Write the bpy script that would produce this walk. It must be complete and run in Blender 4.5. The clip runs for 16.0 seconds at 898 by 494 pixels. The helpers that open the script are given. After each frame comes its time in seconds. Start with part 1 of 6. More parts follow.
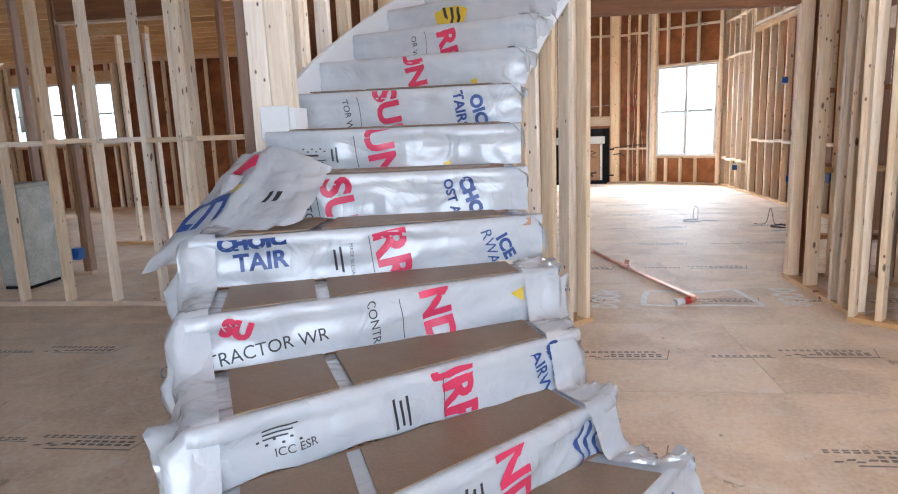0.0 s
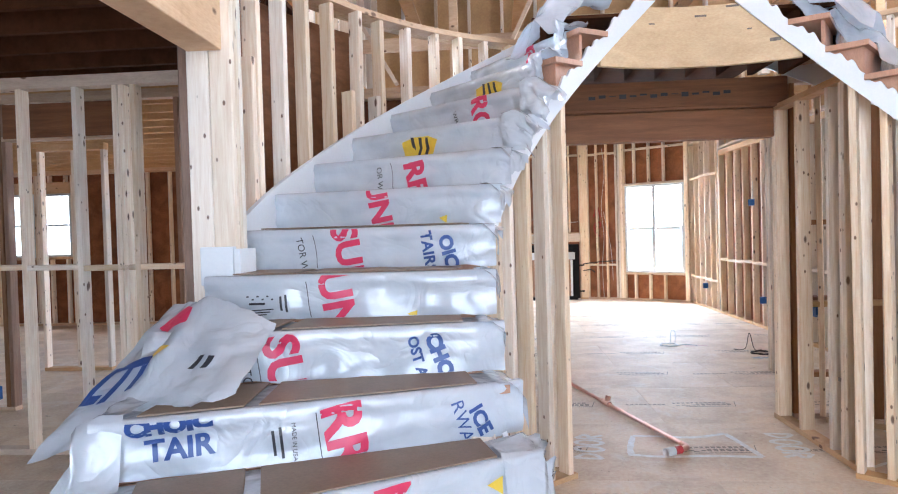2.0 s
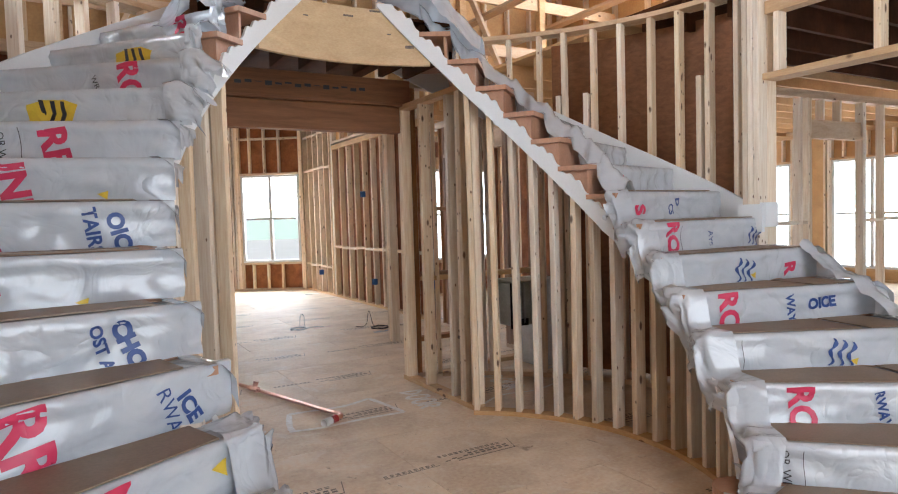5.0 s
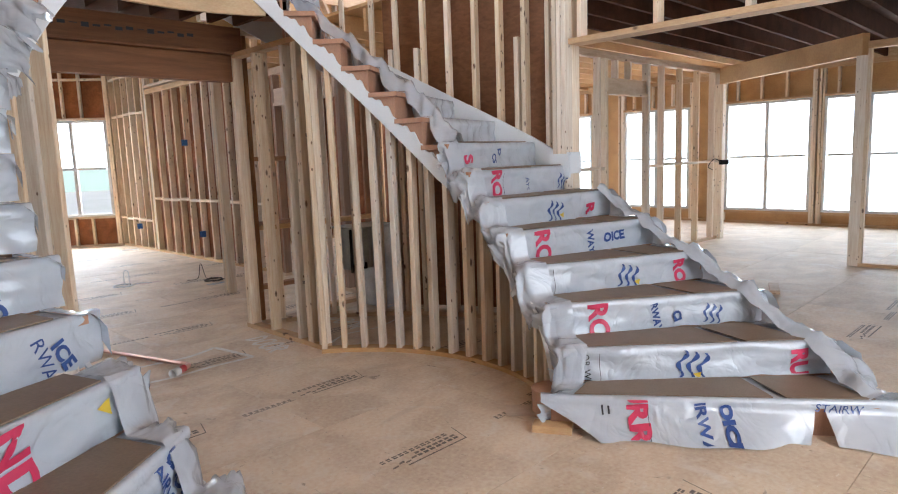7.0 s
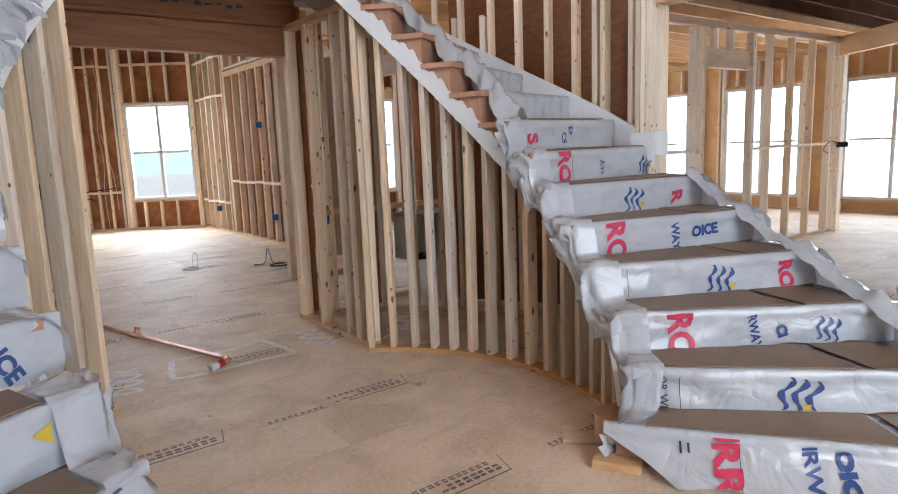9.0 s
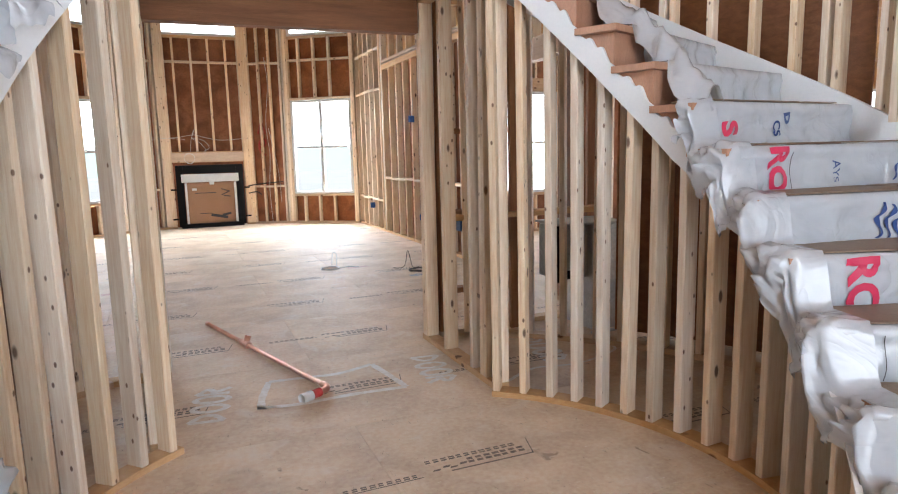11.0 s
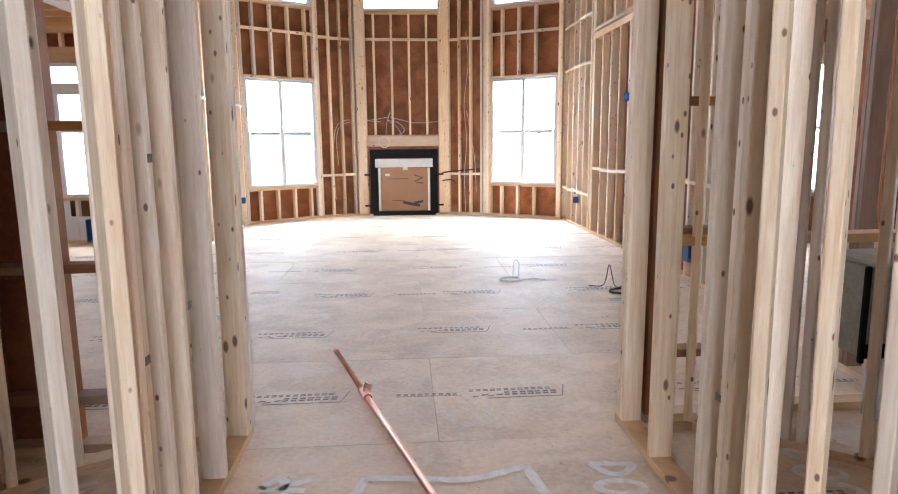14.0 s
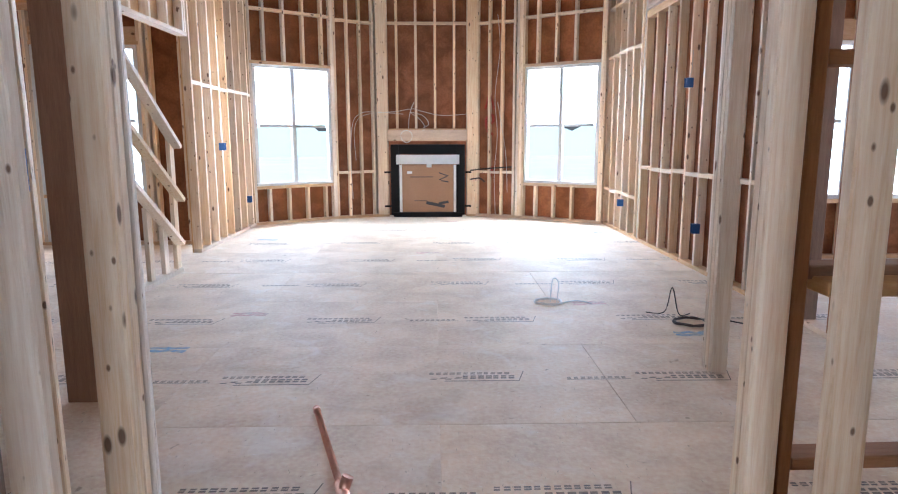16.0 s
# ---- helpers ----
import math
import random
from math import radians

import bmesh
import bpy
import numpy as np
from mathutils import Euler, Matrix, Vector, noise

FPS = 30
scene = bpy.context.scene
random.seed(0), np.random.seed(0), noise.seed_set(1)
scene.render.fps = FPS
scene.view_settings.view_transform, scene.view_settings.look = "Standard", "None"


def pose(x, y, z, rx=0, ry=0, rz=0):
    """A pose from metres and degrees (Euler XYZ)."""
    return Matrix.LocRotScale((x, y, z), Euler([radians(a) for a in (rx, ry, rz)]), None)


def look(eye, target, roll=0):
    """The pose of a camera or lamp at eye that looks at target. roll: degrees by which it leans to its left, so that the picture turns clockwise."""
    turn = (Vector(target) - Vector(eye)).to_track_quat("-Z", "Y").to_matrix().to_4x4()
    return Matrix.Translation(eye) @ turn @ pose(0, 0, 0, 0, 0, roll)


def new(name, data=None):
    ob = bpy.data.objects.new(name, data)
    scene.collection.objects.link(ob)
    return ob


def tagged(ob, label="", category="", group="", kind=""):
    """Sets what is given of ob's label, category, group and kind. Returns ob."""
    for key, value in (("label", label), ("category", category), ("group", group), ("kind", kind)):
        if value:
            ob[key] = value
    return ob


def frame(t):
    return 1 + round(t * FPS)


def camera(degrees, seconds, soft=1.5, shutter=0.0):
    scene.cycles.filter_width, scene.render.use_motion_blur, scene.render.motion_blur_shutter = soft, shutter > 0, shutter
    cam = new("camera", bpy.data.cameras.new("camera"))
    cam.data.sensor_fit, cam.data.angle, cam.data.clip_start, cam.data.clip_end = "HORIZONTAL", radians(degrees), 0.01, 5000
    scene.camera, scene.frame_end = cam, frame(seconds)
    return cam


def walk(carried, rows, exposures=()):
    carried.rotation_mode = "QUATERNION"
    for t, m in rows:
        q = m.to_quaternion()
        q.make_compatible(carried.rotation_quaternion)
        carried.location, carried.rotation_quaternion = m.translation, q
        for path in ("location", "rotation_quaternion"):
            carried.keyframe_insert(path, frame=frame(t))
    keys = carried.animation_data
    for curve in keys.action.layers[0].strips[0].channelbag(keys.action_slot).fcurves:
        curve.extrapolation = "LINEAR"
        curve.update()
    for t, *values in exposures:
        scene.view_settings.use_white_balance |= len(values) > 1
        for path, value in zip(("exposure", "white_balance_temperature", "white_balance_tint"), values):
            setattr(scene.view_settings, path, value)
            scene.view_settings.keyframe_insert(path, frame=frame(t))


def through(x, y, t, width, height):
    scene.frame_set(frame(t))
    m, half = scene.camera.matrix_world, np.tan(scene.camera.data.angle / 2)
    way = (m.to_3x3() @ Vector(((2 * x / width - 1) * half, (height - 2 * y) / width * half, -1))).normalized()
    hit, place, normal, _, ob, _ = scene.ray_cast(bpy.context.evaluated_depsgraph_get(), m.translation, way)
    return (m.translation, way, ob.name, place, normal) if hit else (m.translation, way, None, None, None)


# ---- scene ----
EXPO = [(0.0, 0.42, 5850, 10), (2.0, 0.62, 5500, 10), (3.0, 0.70, 5600, 10), (3.5, 0.50, 5600, 10), (4.5, 0.40, 5800, 10), (5.0, -0.04, 6200, 10), (7.5, -0.05, 6000, 10), (9.5, 0.0, 6000, 10), (12.0, 0.42, 6050, 10), (14.0, 0.52, 5650, 10), (14.5, 0.58, 5450, 10), (15.0, 0.68, 5300, 10), (15.5, 0.36, 5200, 10), (16.0, 0.36, 5250, 10)]
cam = camera(69.5, 16.0, 1.1)
PATH = [
    (0, (-1.169, -4.227, 1.278), (-1.422, -2.276, 0.917), -2.2),
    (0.5, (-1.203, -4.098, 1.326), (-1.448, -2.127, 1.094), -1.8),
    (1, (-1.239, -3.992, 1.379), (-1.458, -2.008, 1.253), -1.8),
    (1.5, (-1.236, -3.924, 1.411), (-1.431, -1.936, 1.323), -1.7),
    (2, (-1.197, -3.84, 1.437), (-1.349, -1.847, 1.397), -1.6),
    (2.5, (-1.171, -3.748, 1.46), (-1.272, -1.751, 1.457), -1.4),
    (3, (-1.205, -3.711, 1.447), (-1.165, -1.712, 1.457), -1.5),
    (3.5, (-1.343, -3.678, 1.441), (-1.021, -1.704, 1.454), -1.6),
    (4, (-1.457, -3.694, 1.43), (-0.875, -1.781, 1.424), -1.7),
    (4.5, (-1.51, -3.755, 1.405), (-0.713, -1.921, 1.373), -1.6),
    (5, (-1.565, -3.83, 1.381), (-0.564, -2.101, 1.286), -1.7),
    (5.2, (-1.587, -3.855, 1.381), (-0.511, -2.173, 1.276), -1.6),
    (7.3, (-1.852, -4.025, 1.401), (-0.435, -2.642, 1.116), -2.2),
    (7.5, (-1.818, -4.009, 1.395), (-0.403, -2.626, 1.106), -2.3),
    (8, (-1.668, -3.948, 1.388), (-0.264, -2.554, 1.096), -2.4),
    (8.5, (-1.5, -3.905, 1.379), (-0.171, -2.442, 1.075), -2.0),
    (9, (-1.337, -3.771, 1.364), (-0.139, -2.2, 1.054), -2.1),
    (9.5, (-1.163, -3.588, 1.368), (-0.102, -1.92, 1.067), -2.7),
    (9.7, (-1.091, -3.533, 1.366), (-0.09, -1.827, 1.067), -2.7),
    (11.8, (-0.473, -2.704, 1.306), (0.071, -0.804, 0.999), -1.0),
    (12, (-0.406, -2.612, 1.311), (0.052, -0.69, 1.0), -1.1),
    (12.5, (-0.286, -2.394, 1.302), (0.023, -0.444, 0.984), -0.6),
    (13, (-0.24, -2.13, 1.296), (0.008, -0.172, 0.974), -0.5),
    (13.5, (-0.209, -1.897, 1.293), (-0.01, 0.066, 0.966), -0.6),
    (14, (-0.133, -1.645, 1.29), (0.003, 0.324, 0.966), -0.5),
    (14.5, (-0.081, -1.423, 1.286), (0.014, 0.547, 0.956), -0.1),
    (15, (-0.088, -1.121, 1.279), (-0.01, 0.85, 0.945), 0.0),
    (15.5, (-0.08, -0.862, 1.254), (-0.017, 1.108, 0.918), 0.1),
    (16, (-0.022, -0.593, 1.244), (0.023, 1.379, 0.913), -0.1),
]
walk(cam, [(t, look(eye, target, roll)) for t, eye, target, roll in PATH], EXPO)
# ---- light ----
world = bpy.data.worlds.new("world")
scene.world = world
world.use_nodes = True
wn = world.node_tree.nodes
sky = wn.new("ShaderNodeTexSky")
sky.sky_type = "NISHITA"
sky.sun_disc = False
sky.sun_elevation = radians(50)
sky.sun_rotation = radians(200)
sky.air_density, sky.dust_density = 1.0, 4.0
wn["Background"].inputs[1].default_value = 0.15
world.node_tree.links.new(sky.outputs[0], wn["Background"].inputs[0])
sun_data = bpy.data.lights.new("sun", "SUN")
sun_data.energy, sun_data.angle, sun_data.color = 1.5, radians(12), (1.0, 0.96, 0.9)
sun = new("sun", sun_data)
sun.matrix_world = look((0, 0, 30), (6, -16, 0))


def daylight(name, eye, target, w, h, power, color=(0.89, 0.95, 1.0)):
    """Area lamp in an opening, standing in for the light of the sky outside."""
    d = bpy.data.lights.new(name, "AREA")
    d.shape, d.size, d.size_y, d.energy, d.color = "RECTANGLE", w, h, power, color
    ob = new(name, d)
    ob.matrix_world = look(eye, target)
    return ob


# ---- materials ----
def mat(name, color, rough=0.6, metal=0.0, second=None, scale=6.0, stretch=(1, 1, 1), bump=0.15, amount=0.5,
        fine=60.0, vary=0.0, coat=0.0, spec=0.5, trans=0.0):
    """Two-scale procedural surface: broad mottling between two colours, fine grain, and relief."""
    m = bpy.data.materials.new(name)
    m.use_nodes = True
    n, l = m.node_tree.nodes, m.node_tree.links
    b = n["Principled BSDF"]
    b.inputs["Roughness"].default_value = rough
    b.inputs["Metallic"].default_value = metal
    b.inputs["Coat Weight"].default_value = coat
    b.inputs["Specular IOR Level"].default_value = spec
    b.inputs["Transmission Weight"].default_value = trans
    co = n.new("ShaderNodeTexCoord")
    oi = n.new("ShaderNodeObjectInfo")
    mp = n.new("ShaderNodeMapping")
    mp.inputs["Scale"].default_value = stretch
    l.new(co.outputs["Object"], mp.inputs["Vector"])
    off = n.new("ShaderNodeMath")
    off.operation = "MULTIPLY"
    off.inputs[1].default_value = 37.0
    l.new(oi.outputs["Random"], off.inputs[0])
    l.new(off.outputs[0], mp.inputs["Location"])
    n1 = n.new("ShaderNodeTexNoise")
    n1.inputs["Scale"].default_value = scale
    n1.inputs["Detail"].default_value = 5.0
    n1.inputs["Distortion"].default_value = 0.6
    l.new(mp.outputs[0], n1.inputs["Vector"])
    n2 = n.new("ShaderNodeTexNoise")
    n2.inputs["Scale"].default_value = fine
    n2.inputs["Detail"].default_value = 3.0
    l.new(mp.outputs[0], n2.inputs["Vector"])
    ramp = n.new("ShaderNodeValToRGB")
    c2 = second or tuple(c * 0.7 for c in color)
    ramp.color_ramp.elements[0].position, ramp.color_ramp.elements[1].position = 0.5 - 0.22 / max(amount, 0.05) * 0.5, 0.5 + 0.22 / max(amount, 0.05) * 0.5
    ramp.color_ramp.elements[0].color = (*c2, 1)
    ramp.color_ramp.elements[1].color = (*color, 1)
    l.new(n1.outputs[0], ramp.inputs[0])
    mix = n.new("ShaderNodeMixRGB")
    mix.blend_type = "OVERLAY"
    mix.inputs[0].default_value = 0.35 * amount + 0.05
    l.new(ramp.outputs[0], mix.inputs[1])
    l.new(n2.outputs[0], mix.inputs[2])
    last = mix.outputs[0]
    if vary:
        hs = n.new("ShaderNodeHueSaturation")
        mr = n.new("ShaderNodeMapRange")
        mr.inputs["To Min"].default_value, mr.inputs["To Max"].default_value = 1 - vary, 1 + vary
        l.new(oi.outputs["Random"], mr.inputs[0])
        l.new(mr.outputs[0], hs.inputs["Value"])
        m2 = n.new("ShaderNodeMath")
        m2.operation = "FRACT"
        l.new(off.outputs[0], m2.inputs[0])
        mr2 = n.new("ShaderNodeMapRange")
        mr2.inputs["To Min"].default_value, mr2.inputs["To Max"].default_value = (0.6, 1.25) if vary > 0.09 else (0.93, 1.05)
        l.new(m2.outputs[0], mr2.inputs[0])
        l.new(mr2.outputs[0], hs.inputs["Saturation"])
        l.new(last, hs.inputs["Color"])
        last = hs.outputs[0]
    l.new(last, b.inputs["Base Color"])
    bp = n.new("ShaderNodeBump")
    bp.inputs["Strength"].default_value = bump
    bp.inputs["Distance"].default_value = 0.01
    l.new(n2.outputs[0], bp.inputs["Height"])
    l.new(bp.outputs[0], b.inputs["Normal"])
    return m


def knotty(m, scale=(12, 12, 6), dark=(0.13, 0.055, 0.022)):
    """Adds scattered knots and dark specks to a wood."""
    n, l = m.node_tree.nodes, m.node_tree.links
    b = n["Principled BSDF"]
    src = b.inputs["Base Color"].links[0].from_socket
    mp0 = [x for x in n if x.bl_idname == "ShaderNodeMapping"][0]
    co = n.new("ShaderNodeTexCoord")
    mp = n.new("ShaderNodeMapping")
    mp.inputs["Scale"].default_value = scale
    l.new(co.outputs["Object"], mp.inputs["Vector"])
    l.new(mp0.inputs["Location"].links[0].from_socket, mp.inputs["Location"])
    v = n.new("ShaderNodeTexVoronoi")
    v.inputs["Scale"].default_value = 1.0
    l.new(mp.outputs[0], v.inputs["Vector"])
    r = n.new("ShaderNodeValToRGB")
    r.color_ramp.elements[0].position, r.color_ramp.elements[1].position = 0.09, 0.15
    r.color_ramp.elements[0].color, r.color_ramp.elements[1].color = (1, 1, 1, 1), (0, 0, 0, 1)
    l.new(v.outputs["Distance"], r.inputs[0])
    mx = n.new("ShaderNodeMixRGB")
    mx.inputs[2].default_value = (*dark, 1)
    k = n.new("ShaderNodeMath")
    k.operation = "MULTIPLY"
    k.inputs[1].default_value = 0.9
    gate = n.new("ShaderNodeMath")
    gate.operation = "GREATER_THAN"
    gate.inputs[1].default_value = 0.45
    sep = n.new("ShaderNodeSeparateColor")
    l.new(v.outputs["Color"], sep.inputs[0])
    l.new(sep.outputs[0], gate.inputs[0])
    both = n.new("ShaderNodeMath")
    both.operation = "MULTIPLY"
    l.new(r.outputs[0], both.inputs[0])
    l.new(gate.outputs[0], both.inputs[1])
    l.new(both.outputs[0], k.inputs[0])
    l.new(k.outputs[0], mx.inputs[0])
    l.new(src, mx.inputs[1])
    l.new(mx.outputs[0], b.inputs["Base Color"])
    return m


PINE = knotty(knotty(mat("pine", (0.87, 0.75, 0.59), 0.65, second=(0.74, 0.57, 0.40), scale=7, stretch=(9, 9, 0.5), vary=0.2, fine=34, bump=0.22, amount=0.6), (20, 20, 11)), (11, 11, 4.5), (0.10, 0.042, 0.018))
PINE_H = knotty(mat("pine_plate", (0.69, 0.49, 0.31), 0.65, second=(0.57, 0.37, 0.21), scale=5, stretch=(1, 1, 4), vary=0.1, fine=30, bump=0.2), (5, 5, 8))
SHEATH = mat("sheathing", (0.31, 0.125, 0.058), 0.8, spec=0.2, second=(0.19, 0.072, 0.032), scale=4, fine=45, bump=0.35, vary=0.08, amount=0.8)
TAN = mat("plywood", (0.66, 0.41, 0.19), 0.7, second=(0.52, 0.30, 0.13), scale=3, fine=45, bump=0.2)
OSB = mat("strand_board", (0.72, 0.54, 0.33), 0.7, second=(0.60, 0.42, 0.23), scale=22, stretch=(1, 1, 2), fine=90, bump=0.3, amount=0.9)
SHEET = mat("plywood_sheet", (0.74, 0.55, 0.33), 0.65, second=(0.63, 0.44, 0.25), scale=5, stretch=(1, 1, 2.5), fine=55, bump=0.12, amount=0.6)
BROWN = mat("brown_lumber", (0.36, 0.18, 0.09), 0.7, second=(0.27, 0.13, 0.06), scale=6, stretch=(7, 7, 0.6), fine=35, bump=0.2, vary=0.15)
LVL = mat("laminated_beam", (0.30, 0.125, 0.052), 0.7, second=(0.19, 0.075, 0.03), scale=5, stretch=(0.4, 3, 6), fine=40, bump=0.2)
# dark brown joists, darkened further to hold the shade of the dim ceilings
JOIST = mat("shaded_joist_wood", (0.105, 0.042, 0.02), 0.9, spec=0.08, second=(0.06, 0.024, 0.011), scale=4, fine=30, bump=0.2)
FLOOR = mat("subfloor", (0.77, 0.62, 0.465), 0.62, second=(0.64, 0.50, 0.365), scale=2.6, fine=42, bump=0.25, amount=0.85, vary=0.03, spec=0.4)


def scuffed(m):
    """Pale dust, short scratches and dark stains scattered over a floor."""
    n, l = m.node_tree.nodes, m.node_tree.links
    b = n["Principled BSDF"]
    src = b.inputs["Base Color"].links[0].from_socket
    mp0 = [x for x in n if x.bl_idname == "ShaderNodeMapping"][0]
    for scale, stretch, lo, hi, color, amount in ((5.0, (1, 1, 1), 0.56, 0.72, (0.80, 0.74, 0.67), 0.45), (26.0, (1, 5, 1), 0.66, 0.72, (0.86, 0.82, 0.77), 0.5), (24.0, (4, 1, 1), 0.67, 0.73, (0.30, 0.22, 0.16), 0.55), (1.6, (1, 2, 1), 0.60, 0.75, (0.40, 0.29, 0.20), 0.35), (11.0, (1, 1, 1), 0.70, 0.76, (0.22, 0.15, 0.10), 0.6)):
        mp = n.new("ShaderNodeMapping")
        mp.inputs["Scale"].default_value = stretch
        l.new(mp0.outputs[0], mp.inputs["Vector"])
        no = n.new("ShaderNodeTexNoise")
        no.inputs["Scale"].default_value, no.inputs["Detail"].default_value, no.inputs["Distortion"].default_value = scale, 4.0, 0.8
        l.new(mp.outputs[0], no.inputs["Vector"])
        r = n.new("ShaderNodeMapRange")
        r.inputs["From Min"].default_value, r.inputs["From Max"].default_value, r.inputs["To Max"].default_value = lo, hi, amount
        l.new(no.outputs[0], r.inputs[0])
        mx = n.new("ShaderNodeMixRGB")
        mx.inputs[2].default_value = (*color, 1)
        l.new(r.outputs[0], mx.inputs[0])
        l.new(src, mx.inputs[1])
        src = mx.outputs[0]
    l.new(src, b.inputs["Base Color"])
    return m


scuffed(FLOOR)
WHITE = mat("white_paint", (0.80, 0.82, 0.84), 0.5, second=(0.74, 0.76, 0.78), scale=2, fine=80, bump=0.05, amount=0.3)
def filmy(m, through=0.2, scale=5.0):
    """Thin film: lets light through and carries sharp glossy creases."""
    n, l = m.node_tree.nodes, m.node_tree.links
    b = n["Principled BSDF"]
    co = n.new("ShaderNodeTexCoord")
    no = n.new("ShaderNodeTexNoise")
    no.inputs["Scale"].default_value, no.inputs["Detail"].default_value, no.inputs["Distortion"].default_value = scale, 2.5, 1.2
    l.new(co.outputs["Object"], no.inputs["Vector"])
    m1 = n.new("ShaderNodeMath")
    m1.operation = "SUBTRACT"
    m1.inputs[1].default_value = 0.5
    l.new(no.outputs[0], m1.inputs[0])
    m2 = n.new("ShaderNodeMath")
    m2.operation = "ABSOLUTE"
    l.new(m1.outputs[0], m2.inputs[0])
    bp = n.new("ShaderNodeBump")
    bp.inputs["Strength"].default_value, bp.inputs["Distance"].default_value = 0.7, 0.04
    l.new(m2.outputs[0], bp.inputs["Height"])
    l.new(b.inputs["Normal"].links[0].from_socket, bp.inputs["Normal"])
    l.new(bp.outputs[0], b.inputs["Normal"])
    tr = n.new("ShaderNodeBsdfTranslucent")
    l.new(b.inputs["Base Color"].links[0].from_socket, tr.inputs["Color"])
    mx = n.new("ShaderNodeMixShader")
    mx.inputs[0].default_value = through
    out = [x for x in n if x.bl_idname == "ShaderNodeOutputMaterial"][0]
    l.new(b.outputs[0], mx.inputs[1])
    l.new(tr.outputs[0], mx.inputs[2])
    l.new(mx.outputs[0], out.inputs["Surface"])
    return m


WRAP = filmy(mat("plastic_wrap", (0.67, 0.71, 0.76), 0.12, second=(0.59, 0.63, 0.69), scale=5, stretch=(1, 1, 1.8), fine=8, bump=0.3, amount=0.4, coat=1.0))
TREAD = mat("tread_board", (0.25, 0.18, 0.125), 0.5, second=(0.21, 0.145, 0.095), scale=8, fine=90, bump=0.08, amount=0.4)
MAPLE = mat("stair_wood", (0.50, 0.28, 0.18), 0.5, second=(0.42, 0.225, 0.14), scale=6, stretch=(4, 4, 1), fine=60, bump=0.08)
RED = mat("red_ink", (0.72, 0.05, 0.13), 0.4, amount=0.2, bump=0.02)
NAVY = mat("blue_ink", (0.04, 0.09, 0.30), 0.4, amount=0.2, bump=0.02)
BLACK = mat("black_ink", (0.035, 0.035, 0.045), 0.45, amount=0.2, bump=0.02)
YELLOW = mat("yellow_ink", (0.85, 0.60, 0.06), 0.4, amount=0.2, bump=0.02)
STAMP = mat("stamp_ink", (0.12, 0.10, 0.09), 0.6, second=(0.27, 0.21, 0.16), amount=0.7, scale=30, bump=0.02)
SPRAY = mat("spray_paint", (0.84, 0.83, 0.81), 0.5, second=(0.72, 0.67, 0.60), amount=0.7, scale=25, bump=0.05)
COPPER = mat("copper", (0.93, 0.55, 0.43), 0.34, metal=0.85, amount=0.4, bump=0.03)
STEEL = mat("galvanized_steel", (0.58, 0.59, 0.60), 0.38, metal=0.85, second=(0.46, 0.47, 0.48), scale=9, amount=0.6, bump=0.04)
DARK = mat("black_steel", (0.012, 0.012, 0.014), 0.6, spec=0.15, amount=0.3, bump=0.04)
CARD = mat("cardboard", (0.38, 0.22, 0.13), 0.8, second=(0.32, 0.18, 0.10), scale=3, amount=0.4, bump=0.06)
BLUE = mat("blue_plastic", (0.02, 0.12, 0.42), 0.4, amount=0.2, bump=0.02)
VINYL = mat("window_vinyl", (0.82, 0.83, 0.83), 0.4, amount=0.2, bump=0.02)
CABLE = mat("white_cable", (0.80, 0.79, 0.76), 0.45, amount=0.2, bump=0.02)
BROWNC = mat("dark_cable", (0.05, 0.035, 0.03), 0.5, amount=0.2, bump=0.02)
# near-white ground colour stands in for overexposed daylight
EARTH = mat("overexposed_ground", (0.80, 0.79, 0.75), 0.9, second=(0.70, 0.71, 0.64), scale=0.3, fine=8, bump=0.4)


# ---- building helpers ----
def obj(name, bm, material, smooth=False):
    me = bpy.data.meshes.new(name)
    bm.to_mesh(me)
    bm.free()
    me.materials.append(material)
    if smooth:
        for p in me.polygons:
            p.use_smooth = True
    return new(name, me)


def part(name, bm, material, parent, label="", smooth=False):
    ob = obj(name, bm, material, smooth)
    ob.parent = parent
    if label:
        ob["label"] = label
    return ob


def piece(name, mesh, parent, m):
    """An object of its own on a shared mesh, under its thing."""
    ob = new(name, mesh)
    ob.parent = parent
    ob.matrix_local = m
    return ob


def empty(name, m, label, category, group="", kind=""):
    e = new(name)
    e.empty_display_size = 0.1
    e.matrix_world = m
    return tagged(e, label, category, group, kind)


def box(bm, x0, x1, y0, y1, z0, z1, m=None, bev=0.0):
    vs = [bm.verts.new(Vector((x, y, z))) for z in (z0, z1) for x, y in ((x0, y0), (x1, y0), (x1, y1), (x0, y1))]
    fs = [bm.faces.new([vs[i] for i in q]) for q in ((3, 2, 1, 0), (4, 5, 6, 7), (0, 1, 5, 4), (1, 2, 6, 5), (2, 3, 7, 6), (3, 0, 4, 7))]
    if bev:
        es = list({e for f in fs for e in f.edges})
        r = bmesh.ops.bevel(bm, geom=es, offset=bev, segments=1, affect="EDGES")
        vs = list({v for f in r["faces"] for v in f.verts} | {v for v in vs if v.is_valid})
    if m is not None:
        for v in vs:
            v.co = m @ v.co
    return bm


